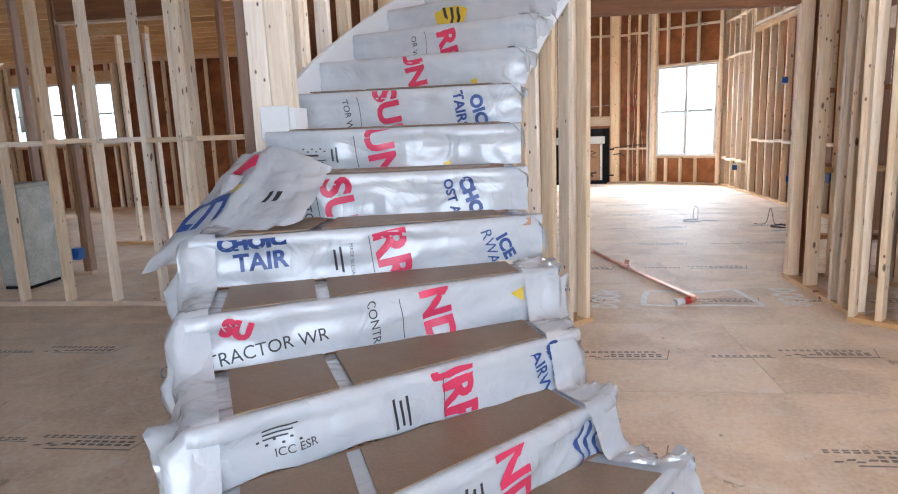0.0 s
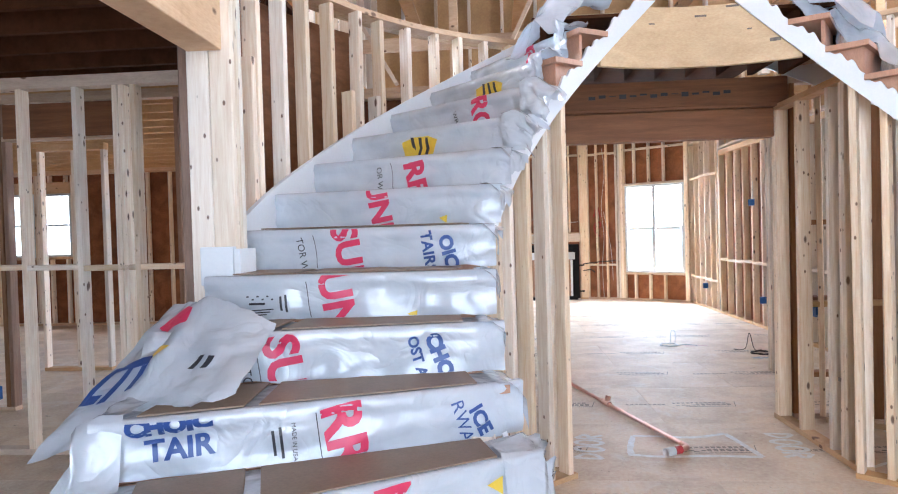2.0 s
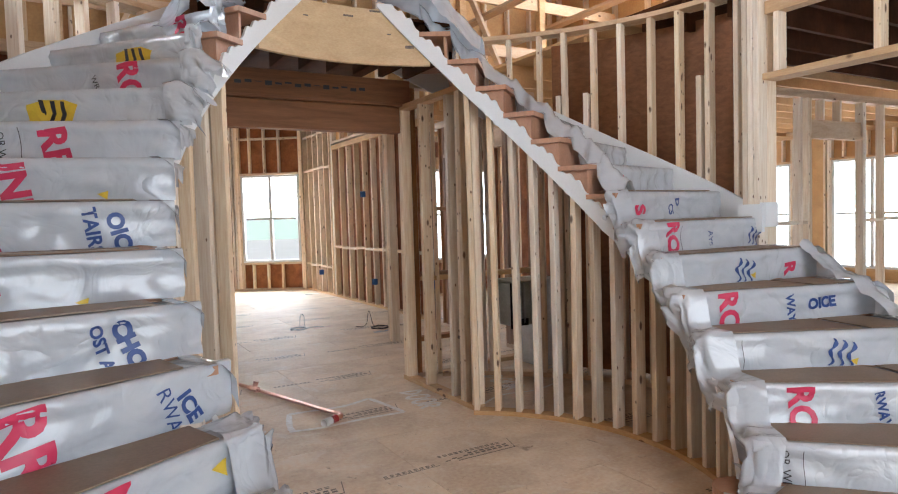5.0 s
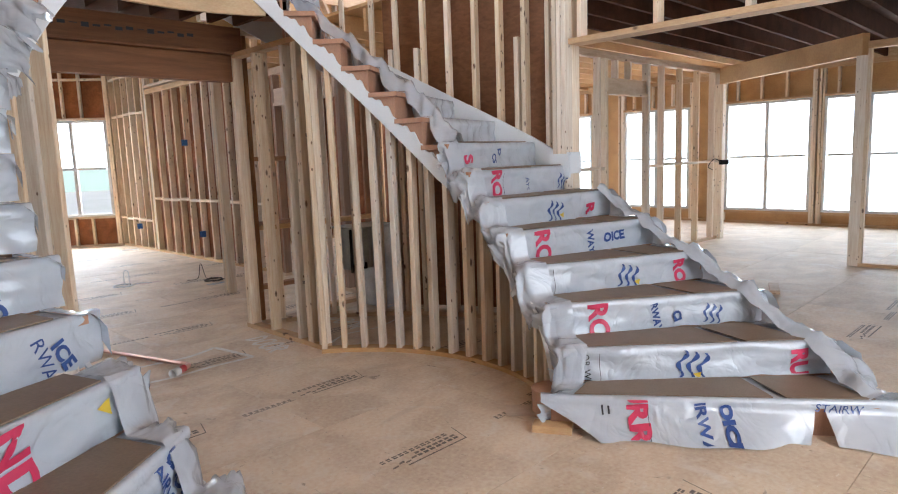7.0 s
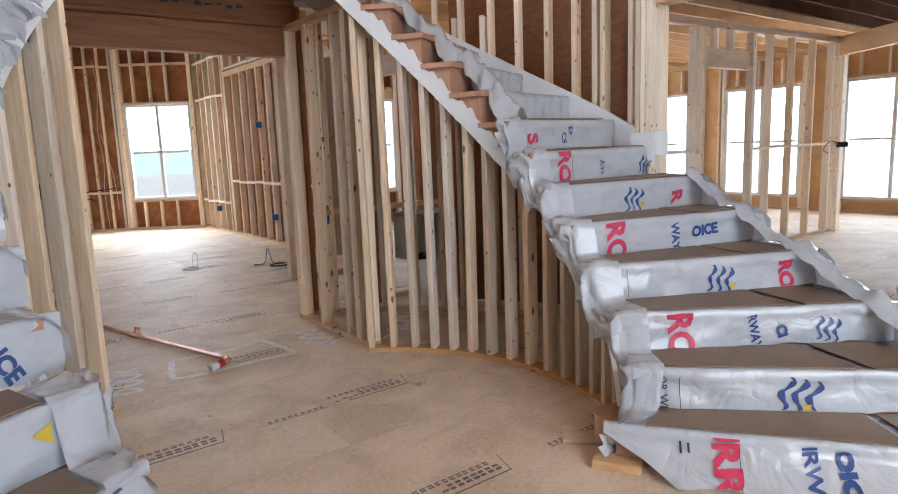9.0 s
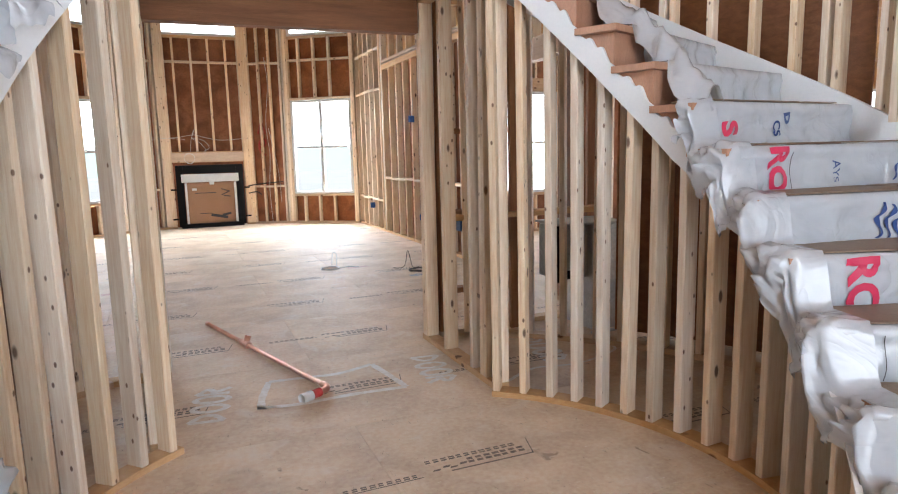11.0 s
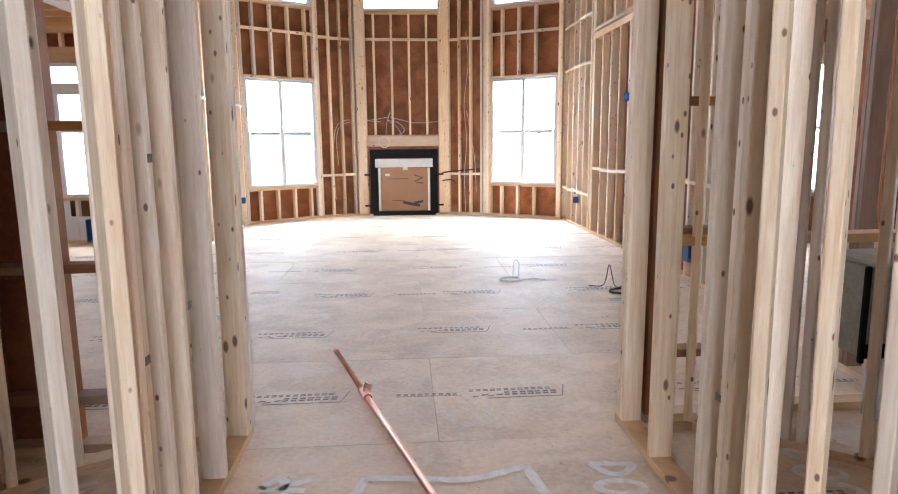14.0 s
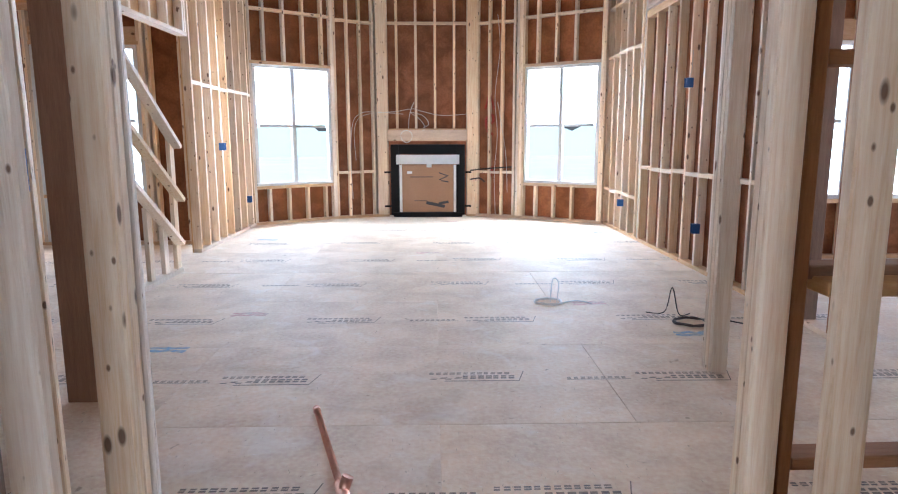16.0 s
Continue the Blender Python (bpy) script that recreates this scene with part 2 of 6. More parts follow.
def arc_slab(bm, cx, cy, r0, r1, a0, a1, zlo, zhi, steps=40):
    """A curved board between two radii; zlo and zhi are numbers or functions of the angle."""
    f0 = zlo if callable(zlo) else (lambda a: zlo)
    f1 = zhi if callable(zhi) else (lambda a: zhi)
    rings = []
    for i in range(steps + 1):
        a = a0 + (a1 - a0) * i / steps
        c, s = math.cos(radians(a)), math.sin(radians(a))
        rings.append([bm.verts.new((cx + r * c, cy + r * s, z)) for r, z in ((r0, f0(a)), (r1, f0(a)), (r1, f1(a)), (r0, f1(a)))])
    for p, q in zip(rings, rings[1:]):
        for i in range(4):
            j = (i + 1) % 4
            bm.faces.new((p[i], p[j], q[j], q[i]))
    bm.faces.new(rings[0][::-1])
    bm.faces.new(rings[-1])
    return bm


STUDS = {}


def stud_mesh(h, w=0.038, d=0.089, material=None):
    """A length of lumber standing on its end, with eased edges; alike lengths share one mesh."""
    key = (round(h, 2), w, d, (material or PINE).name)
    if key not in STUDS:
        bm = bmesh.new()
        e = 0.004
        ring = [(-w / 2 + e, -d / 2), (w / 2 - e, -d / 2), (w / 2, -d / 2 + e), (w / 2, d / 2 - e), (w / 2 - e, d / 2), (-w / 2 + e, d / 2), (-w / 2, d / 2 - e), (-w / 2, -d / 2 + e)]
        lo = [bm.verts.new((x, y, 0)) for x, y in ring]
        hi = [bm.verts.new((x, y, h)) for x, y in ring]
        bm.faces.new(lo[::-1])
        bm.faces.new(hi)
        for i in range(8):
            j = (i + 1) % 8
            bm.faces.new((lo[i], lo[j], hi[j], hi[i]))
        me = bpy.data.meshes.new("stud")
        bm.to_mesh(me)
        bm.free()
        me.materials.append(material or PINE)
        STUDS[key] = me
    return STUDS[key]


WALL_N = [0]


def stud_wall(p0, p1, h, z0=0.0, spacing=0.406, thick=0.089, skips=(), blocks=(), sheath=None, label="", ends=(True, True), top=True, sheath_mat=None, double=True, bottom=True, cripple=0.3, wood=None, lintel=0.2):
    """A framed wall: plates in one mesh, every stud and block a piece, sheathing on one side.
    skips: (u0, u1, zlo, zhi) openings, with header, sill, cripples and doubled side studs. sheath: +1 left of p0->p1, -1 right."""
    WALL_N[0] += 1
    p0, p1 = Vector((*p0, 0)), Vector((*p1, 0))
    d = p1 - p0
    L = d.length
    ang = math.atan2(d.y, d.x)
    m = Matrix.Translation(p0) @ Matrix.Rotation(ang, 4, "Z")
    t2 = thick / 2
    bm = bmesh.new()
    cuts = sorted((a, b) for a, b, lo, hi in skips if lo <= z0 + 0.06)
    u = 0.0
    for a, b in cuts + [(L, L)]:
        if bottom and a - u > 0.05:
            box(bm, u, a, -t2, t2, z0, z0 + 0.038)
        u = b
    zt = z0 + h
    if top:
        box(bm, 0, L, -t2, t2, zt - 0.038, zt)
        if double:
            box(bm, 0, L, -t2, t2, zt - 0.078, zt - 0.04)
    for a, b, lo, hi in skips:
        if hi < zt - 0.2:
            box(bm, a - 0.03, b + 0.03, -t2, t2, hi, hi + 0.04)
            if lintel > 0.06:
                box(bm, a - 0.03, b + 0.03, -t2 + 0.02, t2 - 0.006, hi + 0.042, min(hi + lintel, zt - 0.09))
        if lo > z0 + 0.1:
            box(bm, a - 0.002, b + 0.002, -t2, t2, lo - 0.04, lo)
    wall = obj("wall_%d" % WALL_N[0], bm, PINE_H)
    wall.matrix_world = m
    tagged(wall, label or "open framed wall of pale pine studs", "wall", kind="structure")
    base, full = z0 + 0.039, h - 0.04 - (0.08 if double else 0.04) + 0.002
    us = []
    n = max(1, int(L / spacing))
    us = [0.019 + i * spacing for i in range(n + 1) if 0.019 + i * spacing < L - 0.06]
    us.append(L - 0.019)
    if not ends[0]:
        us = us[1:]
    if not ends[1]:
        us = us[:-1]
    for a, b, lo, hi in skips:
        us = [v for v in us if v < a - 0.08 or v > b + 0.08]
        us += [a - 0.02, b + 0.02, a - 0.06, b + 0.06]
        same = [q for q in skips if q[0] < b - 0.2 and q[1] > a + 0.2]
        below = max([q[3] + lintel + 0.001 for q in same if q[3] < lo] + [base])
        c = a + 0.2
        while c < b - 0.1:
            if lo - below > 0.2:
                piece("stud", stud_mesh(lo - 0.042 - below, d=thick), wall, pose(c, 0, below))
            if hi < zt - 0.35 and not any(q[2] > hi for q in same):
                piece("stud", stud_mesh(zt - 0.081 - hi - lintel - 0.002, d=thick), wall, pose(c, 0, hi + lintel + 0.001))
            c += cripple
    us = sorted(v for v in us if 0 <= v <= L)
    for v in us:
        piece("stud", stud_mesh(full, d=thick, material=wood), wall, pose(v, random.uniform(-0.002, 0.002), base, 0, random.uniform(-0.15, 0.15), 0))
    for zb in blocks:
        for a, b in zip(us, us[1:]):
            if b - a > 0.12 and not any(s[0] - 0.05 < (a + b) / 2 < s[1] + 0.05 and s[2] < zb < s[3] + 0.1 for s in skips):
                ln = b - a - 0.042
                piece("block", stud_mesh(ln, d=thick, material=wood), wall, pose(a + 0.021, 0, zb + random.uniform(-0.01, 0.01), 0, 90, 0))
    if sheath:
        y0, y1 = (t2 + 0.001, t2 + 0.013) if sheath > 0 else (-t2 - 0.013, -t2 - 0.001)
        bm = bmesh.new()
        us2 = sorted({0.0, L} | {v for q in skips for v in q[:2]})
        for a, b in zip(us2, us2[1:]):
            z = z0
            for q in sorted((q for q in skips if q[0] < (a + b) / 2 < q[1]), key=lambda q: q[2]):
                if q[2] > z:
                    box(bm, a, b, y0, y1, z, q[2])
                z = max(z, q[3])
            if z < zt:
                box(bm, a, b, y0, y1, z, zt)
        part("sheathing", bm, sheath_mat or SHEATH, wall, "brown sheathing panels")
    return wall


WIN_N = [0]


def window(p0, p1, z0, z1, cols=2, rails=True, label="white vinyl double-hung window, bright daylight behind"):
    """A vinyl window in the opening from p0 to p1: frame, sashes with their meeting rails, glass."""
    WIN_N[0] += 1
    p0, p1 = Vector((*p0, 0)), Vector((*p1, 0))
    d = p1 - p0
    L = d.length
    w = empty("window_%d" % WIN_N[0], Matrix.Translation(p0) @ Matrix.Rotation(math.atan2(d.y, d.x), 4, "Z"), label, "window", kind="structure")
    f = 0.045
    bm = bmesh.new()
    box(bm, 0, L, -0.04, 0.04, z0, z0 + f, bev=0.006)
    box(bm, 0, L, -0.04, 0.04, z1 - f, z1, bev=0.006)
    box(bm, 0, f, -0.039, 0.039, z0 + f, z1 - f)
    box(bm, L - f, L, -0.039, 0.039, z0 + f, z1 - f)
    part("window_frame", bm, VINYL, w)
    cw = (L - 2 * f) / cols
    zm = (z0 + z1) / 2
    for c in range(cols):
        a, b = f + c * cw, f + (c + 1) * cw
        if c:
            bm = bmesh.new()
            box(bm, a - 0.03, a + 0.03, -0.038, 0.038, z0 + f, z1 - f)
            part("mullion", bm, VINYL, w)
        if rails:
            bm = bmesh.new()
            box(bm, a + 0.03, b - 0.03, -0.03, 0.03, zm - 0.02, zm + 0.02, bev=0.004)
            part("meeting_rail", bm, VINYL, w)
        bm = bmesh.new()
        box(bm, a + 0.01, b - 0.01, -0.004, 0.004, z0 + f, z1 - f)
        g = part("pane", bm, GLASS, w)
        g.visible_shadow = False
    return w


GLASS = bpy.data.materials.new("glass")
GLASS.use_nodes = True
_b = GLASS.node_tree.nodes["Principled BSDF"]
_b.inputs["Transmission Weight"].default_value = 1.0
_b.inputs["Roughness"].default_value = 0.0
_b.inputs["IOR"].default_value = 1.02
_b.inputs["Base Color"].default_value = (0.96, 0.98, 0.98, 1)

# ---- the large structure ----
CX, CY = 0.0, -1.13
R = 0.187
DECK = 2.99
W_IN, W_OUT = 1.33, 2.46

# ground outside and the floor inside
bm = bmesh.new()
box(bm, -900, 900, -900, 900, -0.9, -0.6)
tagged(obj("ground", bm, EARTH), "ground outside the house, whitened for overexposed daylight, under a white sky", "ground", kind="structure")
bm = bmesh.new()
box(bm, -11, 11, -7, 11, -0.3, -0.02)
floor = tagged(obj("floor", bm, FLOOR), "tan wooden subfloor panels with stamps and dust", "floor", kind="structure")

# curved stud wall outside the stairs, seen all the way round the foyer
bm = bmesh.new()
arc_slab(bm, CX, CY, W_OUT - 0.045, W_OUT + 0.045, 0, 62, 0.0, 0.038, 40)
arc_slab(bm, CX, CY, W_OUT - 0.045, W_OUT + 0.045, 118, 180, 0.0, 0.038, 40)
arc_slab(bm, CX, CY, W_OUT - 0.05, W_OUT + 0.05, 0, 180, 2.84, 2.875, 90)
wall_curve = tagged(obj("wall_foyer", bm, PINE_H), "tall curved stud wall round the stairs", "wall", kind="structure")
a = 4.2
while a < 178:
    if not 70 < a < 110:
        th = radians(a)
        piece("stud", stud_mesh(2.80), wall_curve, Matrix.Translation((CX + W_OUT * math.cos(th), CY + W_OUT * math.sin(th), 0.039)) @ pose(0, 0, 0, random.uniform(-0.4, 0.4), random.uniform(-0.4, 0.4), a + 90))
        if int(a) % 3 == 0:
            th = radians(a + 1.4)
            piece("stud", stud_mesh(2.3), wall_curve, Matrix.Translation((CX + W_OUT * math.cos(th), CY + W_OUT * math.sin(th), 0.039)) @ pose(0, 0, 0, 0, 0, a + 91.4))
    a += 5.3
# added dark sheets stand in for the shade between and behind the studs
for s in (-1, 1):
    bm = bmesh.new()
    arc_slab(bm, CX, CY, W_OUT + 0.30, W_OUT + 0.312, *((9, 40) if s > 0 else (140, 171)), 0.02, 2.83, 24)
    part("sheathing", bm, LVL, wall_curve, "dark brown sheet added to darken the gaps behind the studs")
# built-up posts where the curved wall ends
for s in (-1, 1):
    post = tagged(new("post", stud_mesh(2.80, d=0.096)), "built-up pine post of doubled studs at the end of the curved wall", "post", "posts at the foyer", "structure")
    post.matrix_world = pose(s * 2.338, CY - 0.051, 0, 0, 0, 90)
    for i in range(3):
        for c in (0, 1):
            if i or c:
                piece("stud", stud_mesh(2.80, d=0.096), post, pose(i * 0.0405, -s * 0.0985 * c, 0))


LOW = {1: (-62.0, -54.0, -46.0, -36.5, -27.0, -17.5, -9.0, -1.2, 7.0, 15.7, 24.5), -1: (-64.5, -56.3, -46.6, -38.8, -29.8, -21.3, -12.3, -3.9, 4.4, 13.0, 21.8)}
SINK = {1: 0.006, -1: 0.028}


def line_theta(k, s=1):
    """Angle of the nose of step k, counted from the floor, on the right (1) or left (-1) stair."""
    return LOW[s][k] if k <= 10 else LOW[s][10] + (k - 10) * (8.3 if s > 0 else 8.45)


def rise(k, s=1):
    """Height of the tread k."""
    return max(0.0, R * k - SINK[s])


KS = {s: [line_theta(k, s) for k in range(0, 18)] for s in (1, -1)}


def nose_z(a, s=1):
    """Height of the slope through the noses at angle a."""
    for k in range(17):
        if KS[s][k] <= a <= KS[s][k + 1]:
            return rise(k + (a - KS[s][k]) / (KS[s][k + 1] - KS[s][k]), s)
    return 0.0 if a < KS[s][0] else rise(17, s)


def skirt_low(a, s=1):
    """Lower edge of the inner skirt, flatter toward the floor."""
    return max(0.05, nose_z(a, s) - 0.17 - 0.165 * min(1.0, max(0.0, (a + 20) / 32)))


def cyl(r, a, z):
    return Vector((CX + r * math.cos(radians(a)), CY + r * math.sin(radians(a)), z))


LEFT_STUDS = [-33, -27, -21, -14, -7, -0.5, 6, 12.5, 19, 25.8, 32, 38.9, 45.6, 52]
# curved stud walls under the stairs, on both sides of the passage
for s in (-1, 1):
    bm = bmesh.new()
    arc_slab(bm, CX, CY, W_IN - 0.02, W_IN + 0.075, *((-38, 54) if s > 0 else (126, 218)), 0.0, 0.03, 40)
    w = tagged(obj("wall_under_stair_%d" % (1 if s > 0 else 2), bm, PINE_H), "curved stud wall under the white stair skirt", "wall", kind="structure")
    for i, a in enumerate([-33, -27, -21, -15, -9, -2.5, 4, 10.5, 17, 23, 28.8, 34.6, 40.4, 46.7, 53] if s > 0 else LEFT_STUDS):
        h = max(0.15, skirt_low(a, s) + (0.03 if a > 8 else -0.03))
        aa = a if s > 0 else 180 - a
        piece("stud", stud_mesh(h), w, Matrix.Translation(cyl(W_IN + 0.03, aa, 0.031)) @ pose(0, 0, 0, 0, random.uniform(-0.5, 0.5), aa + 90))

# the passage between the stairs
for s in (-1, 1):
    x = s * 0.825
    bm = bmesh.new()
    box(bm, x - (0.0 if s > 0 else 0.089), x + (0.089 if s > 0 else 0.0), 0.0, 1.14, 0, 0.038, bev=0.002)
    box(bm, x - (0.0 if s > 0 else 0.089), x + (0.089 if s > 0 else 0.0), 0.0, 1.14, 2.27, 2.31)
    w = tagged(obj("wall_passage_%d" % (1 if s > 0 else 2), bm, PINE_H), "short stud wall beside the passage", "wall", kind="structure")
    for y in ((0.02, 0.13, 0.171, 0.31, 0.72, 1.06, 1.101) if s > 0 else (0.025, 0.066, 0.20, 0.37, 0.70, 1.06, 1.101)):
        piece("stud", stud_mesh(2.23), w, pose(x + s * 0.0445, y, 0.039, random.uniform(-0.3, 0.3), 0, 90))
hdr = empty("passage_header", pose(0, 1.1, 2.08), "dark laminated beams across the passage", "beam", kind="structure")
for nm, b in (("lower_beam", (-0.82, 0.82, -0.06, 0.04, 0.0, 0.21)), ("upper_beam", (-0.93, 0.93, -0.04, 0.04, 0.236, 0.44)), ("shim_plate", (-0.82, 0.82, -0.12, 0.04, 0.212, 0.234))):
    bm = bmesh.new()
    box(bm, *b, bev=0.003)
    beam = part(nm, bm, LVL, hdr)
    if nm == "upper_beam":
        for i in range(14):
            x = -0.5 + i * 0.075
            bm = bmesh.new()
            box(bm, x, x + 0.05, -0.0425, -0.0405, 0.32 + 0.01 * (i % 3), 0.345 + 0.008 * (i % 2))
            part("print_bar", bm, BLACK, beam)
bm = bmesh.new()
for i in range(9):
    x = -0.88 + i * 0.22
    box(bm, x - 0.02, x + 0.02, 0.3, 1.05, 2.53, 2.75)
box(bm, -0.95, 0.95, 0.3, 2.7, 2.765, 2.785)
tagged(obj("ceiling_passage", bm, JOIST), "joists over the passage, shade put into their dark brown", "ceiling", kind="structure")
bm = bmesh.new()
arc_slab(bm, CX, CY, 1.30, 1.335, 64, 116, 2.40, lambda a: min(2.76, nose_z(min(a, 180 - a), 1 if a < 90 else -1) - R - 0.03), 52)
rim = tagged(obj("landing_rim", bm, SHEET), "curved pale plywood rim between the two stairs", "rim", kind="structure")
for a, z, w, h in ((88, 2.70, 3.0, 0.012), (70, 2.52, 2.6, 0.02), (80, 2.745, 3.2, 0.012), (101, 2.66, 1.6, 0.008), (76, 2.60, 1.2, 0.008)):
    bm = bmesh.new()
    arc_slab(bm, CX, CY, 1.2965, 1.2985, a - w / 2, a + w / 2, z - h / 2, z + h / 2, 4)
    part("print_bar", bm, STAMP, rim)

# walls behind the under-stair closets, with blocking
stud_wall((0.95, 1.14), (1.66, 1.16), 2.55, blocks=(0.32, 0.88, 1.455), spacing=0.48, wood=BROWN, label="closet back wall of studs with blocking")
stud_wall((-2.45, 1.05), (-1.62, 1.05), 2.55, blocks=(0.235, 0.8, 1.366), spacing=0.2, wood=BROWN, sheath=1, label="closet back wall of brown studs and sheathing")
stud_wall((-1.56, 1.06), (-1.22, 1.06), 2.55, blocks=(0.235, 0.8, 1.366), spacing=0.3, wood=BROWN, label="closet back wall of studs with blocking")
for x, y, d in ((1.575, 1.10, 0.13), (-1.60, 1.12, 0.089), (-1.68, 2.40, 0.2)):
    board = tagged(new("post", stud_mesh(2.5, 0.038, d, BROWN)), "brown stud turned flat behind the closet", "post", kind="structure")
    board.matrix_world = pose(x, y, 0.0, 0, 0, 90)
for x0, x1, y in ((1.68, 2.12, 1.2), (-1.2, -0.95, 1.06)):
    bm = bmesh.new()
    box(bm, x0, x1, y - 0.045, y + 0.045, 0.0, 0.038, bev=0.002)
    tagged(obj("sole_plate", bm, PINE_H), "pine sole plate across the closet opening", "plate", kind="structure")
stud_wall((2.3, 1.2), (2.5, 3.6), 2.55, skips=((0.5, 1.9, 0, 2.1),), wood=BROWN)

# great room
BAY = [(2.45, 8.8), (1.3, 9.6), (0.66, 9.87), (-0.9, 9.87), (-1.55, 9.6), (-2.64, 8.8)]
TALL = 4.6
stud_wall(BAY[1], BAY[0], TALL, spacing=0.28, skips=((0.02 + 0.09, 1.31, 0.56, 2.31), (0.11, 1.31, 3.46, 4.3)), blocks=(3.03,), sheath=1, lintel=0.041, label="bay wall with a tall window, brown sheathing")
stud_wall(BAY[2], BAY[1], TALL, spacing=0.2, blocks=(0.72, 3.0), sheath=1, label="bay wall of studs and brown sheathing")
stud_wall(BAY[3], BAY[2], TALL, spacing=0.26, skips=((0.1, 1.46, 3.46, 4.3), (0.16, 1.40, 0.0, 1.2)), blocks=(3.0,), sheath=1, label="fireplace wall of studs and brown sheathing")
stud_wall(BAY[4], BAY[3], TALL, spacing=0.2, blocks=(0.72, 3.0), sheath=1, label="bay wall of studs and brown sheathing")
stud_wall(BAY[5], BAY[4], TALL, spacing=0.28, skips=((0.06, 1.28, 0.56, 2.29), (0.06, 1.28, 3.46, 4.3)), blocks=(3.03,), sheath=1, lintel=0.041, label="bay wall with a tall window, brown sheathing")


def along(p, q, u):
    p, q = Vector(p), Vector(q)
    return tuple(p + (q - p).normalized() * u)


window(along(BAY[1], BAY[0], 0.115), along(BAY[1], BAY[0], 1.305), 0.565, 2.305)
window(along(BAY[5], BAY[4], 0.065), along(BAY[5], BAY[4], 1.275), 0.565, 2.285)
for p, q, u0, u1 in ((BAY[1], BAY[0], 0.115, 1.305), (BAY[5], BAY[4], 0.065, 1.275), (BAY[3], BAY[2], 0.105, 1.455)):
    window(along(p, q, u0), along(p, q, u1), 3.465, 4.295, cols=1, rails=False, label="white transom window high in the bay")
# side walls of the great room
stud_wall((2.5, 8.85), (2.5, 7.2), TALL, spacing=0.3, blocks=(0.52, 2.35, 3.0), sheath=1, sheath_mat=SHEATH, label="great room side wall with sheathing")
stud_wall((2.5, 7.18), (2.5, 3.62), 2.69, spacing=0.34, blocks=(0.9,), sheath=1, label="great room side wall with a soffit plate")
stud_wall((2.5, 7.18), (2.5, 3.62), TALL - 2.72, z0=2.72, spacing=0.4, sheath=1, sheath_mat=TAN, label="upper great room wall")
stud_wall((-2.64, 6.53), (-2.64, 8.8), TALL, spacing=0.3, blocks=(1.84,), sheath=1, sheath_mat=TAN, label="great room side wall with pale plywood")
stud_wall((-2.64, 1.2), (-2.64, 6.5), TALL - 2.3, z0=2.3, spacing=0.4, sheath=1, sheath_mat=TAN, label="wall over the wide opening")
# posts at the edge of the great room
for px, py in ((1.5, 2.75), (-1.6, 2.5)):
    post = tagged(new("post", stud_mesh(2.5)), "built-up pine post beside the great room", "post", kind="structure")
    post.matrix_world = pose(px, py - 0.04, 0, 0, 0, 90)
    for i in range(1, 3):
        piece("stud", stud_mesh(2.5), post, pose(i * 0.0405, 0, 0))
bm = bmesh.new()
box(bm, -2.8, 2.7, 1.1, 10.2, TALL, TALL + 0.05)
for i in range(12):
    y = 1.4 + i * 0.75
    box(bm, -2.7, 2.6, y - 0.02, y + 0.02, TALL - 0.24, TALL - 0.002)
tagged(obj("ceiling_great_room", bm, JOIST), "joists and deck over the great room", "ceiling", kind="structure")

# left rooms
stud_wall((-3.2, 0.39), (-6.4, 0.39), 2.58, spacing=0.403, blocks=(1.28,), label="open stud wall with a long cross rail")
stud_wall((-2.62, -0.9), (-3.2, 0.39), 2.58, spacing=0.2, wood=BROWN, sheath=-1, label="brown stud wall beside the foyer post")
for x in (-3.70, -3.745):
    king = tagged(new("post", stud_mesh(2.46)), "pine king stud in the open wall", "post", "king studs", "structure")
    king.matrix_world = pose(x, 0.39, 0.039, 0, 0, 0)
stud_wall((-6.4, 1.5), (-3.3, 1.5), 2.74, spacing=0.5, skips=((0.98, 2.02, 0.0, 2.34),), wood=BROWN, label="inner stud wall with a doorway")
bm = bmesh.new()
box(bm, -5.42, -4.36, 1.44, 1.455, 2.36, 2.65, bev=0.002)
tagged(obj("doorway_header", bm, LVL), "dark laminated header over the inner doorway", "beam", kind="structure")
stud_wall((-6.4, 3.2), (-5.6, 3.2), 2.58, spacing=0.4)
FARL = 7.15
stud_wall((-11, FARL), (-2.9, FARL), 2.75, spacing=0.406, skips=((0.2, 0.65, 1.22, 2.35), (0.93, 1.56, 1.22, 2.35), (1.66, 2.27, 1.22, 2.35), (4.9, 5.8, 0.0, 2.1), (6.4, 7.6, 0.6, 2.3)), sheath=1, label="far kitchen wall with windows")
for u0, u1, lo, hi in ((0.2, 0.65, 1.22, 2.35), (0.93, 1.56, 1.22, 2.35), (1.66, 2.27, 1.22, 2.35), (6.4, 7.6, 0.6, 2.3)):
    window((-11 + u0, FARL), (-11 + u1, FARL), lo, hi, cols=1)
stud_wall((-11, -6.5), (-11, FARL), 2.75, spacing=0.406, skips=((2.0, 4.0, 0.5, 2.3), (6.5, 8.0, 0.5, 2.3)), sheath=1, label="outer wall")

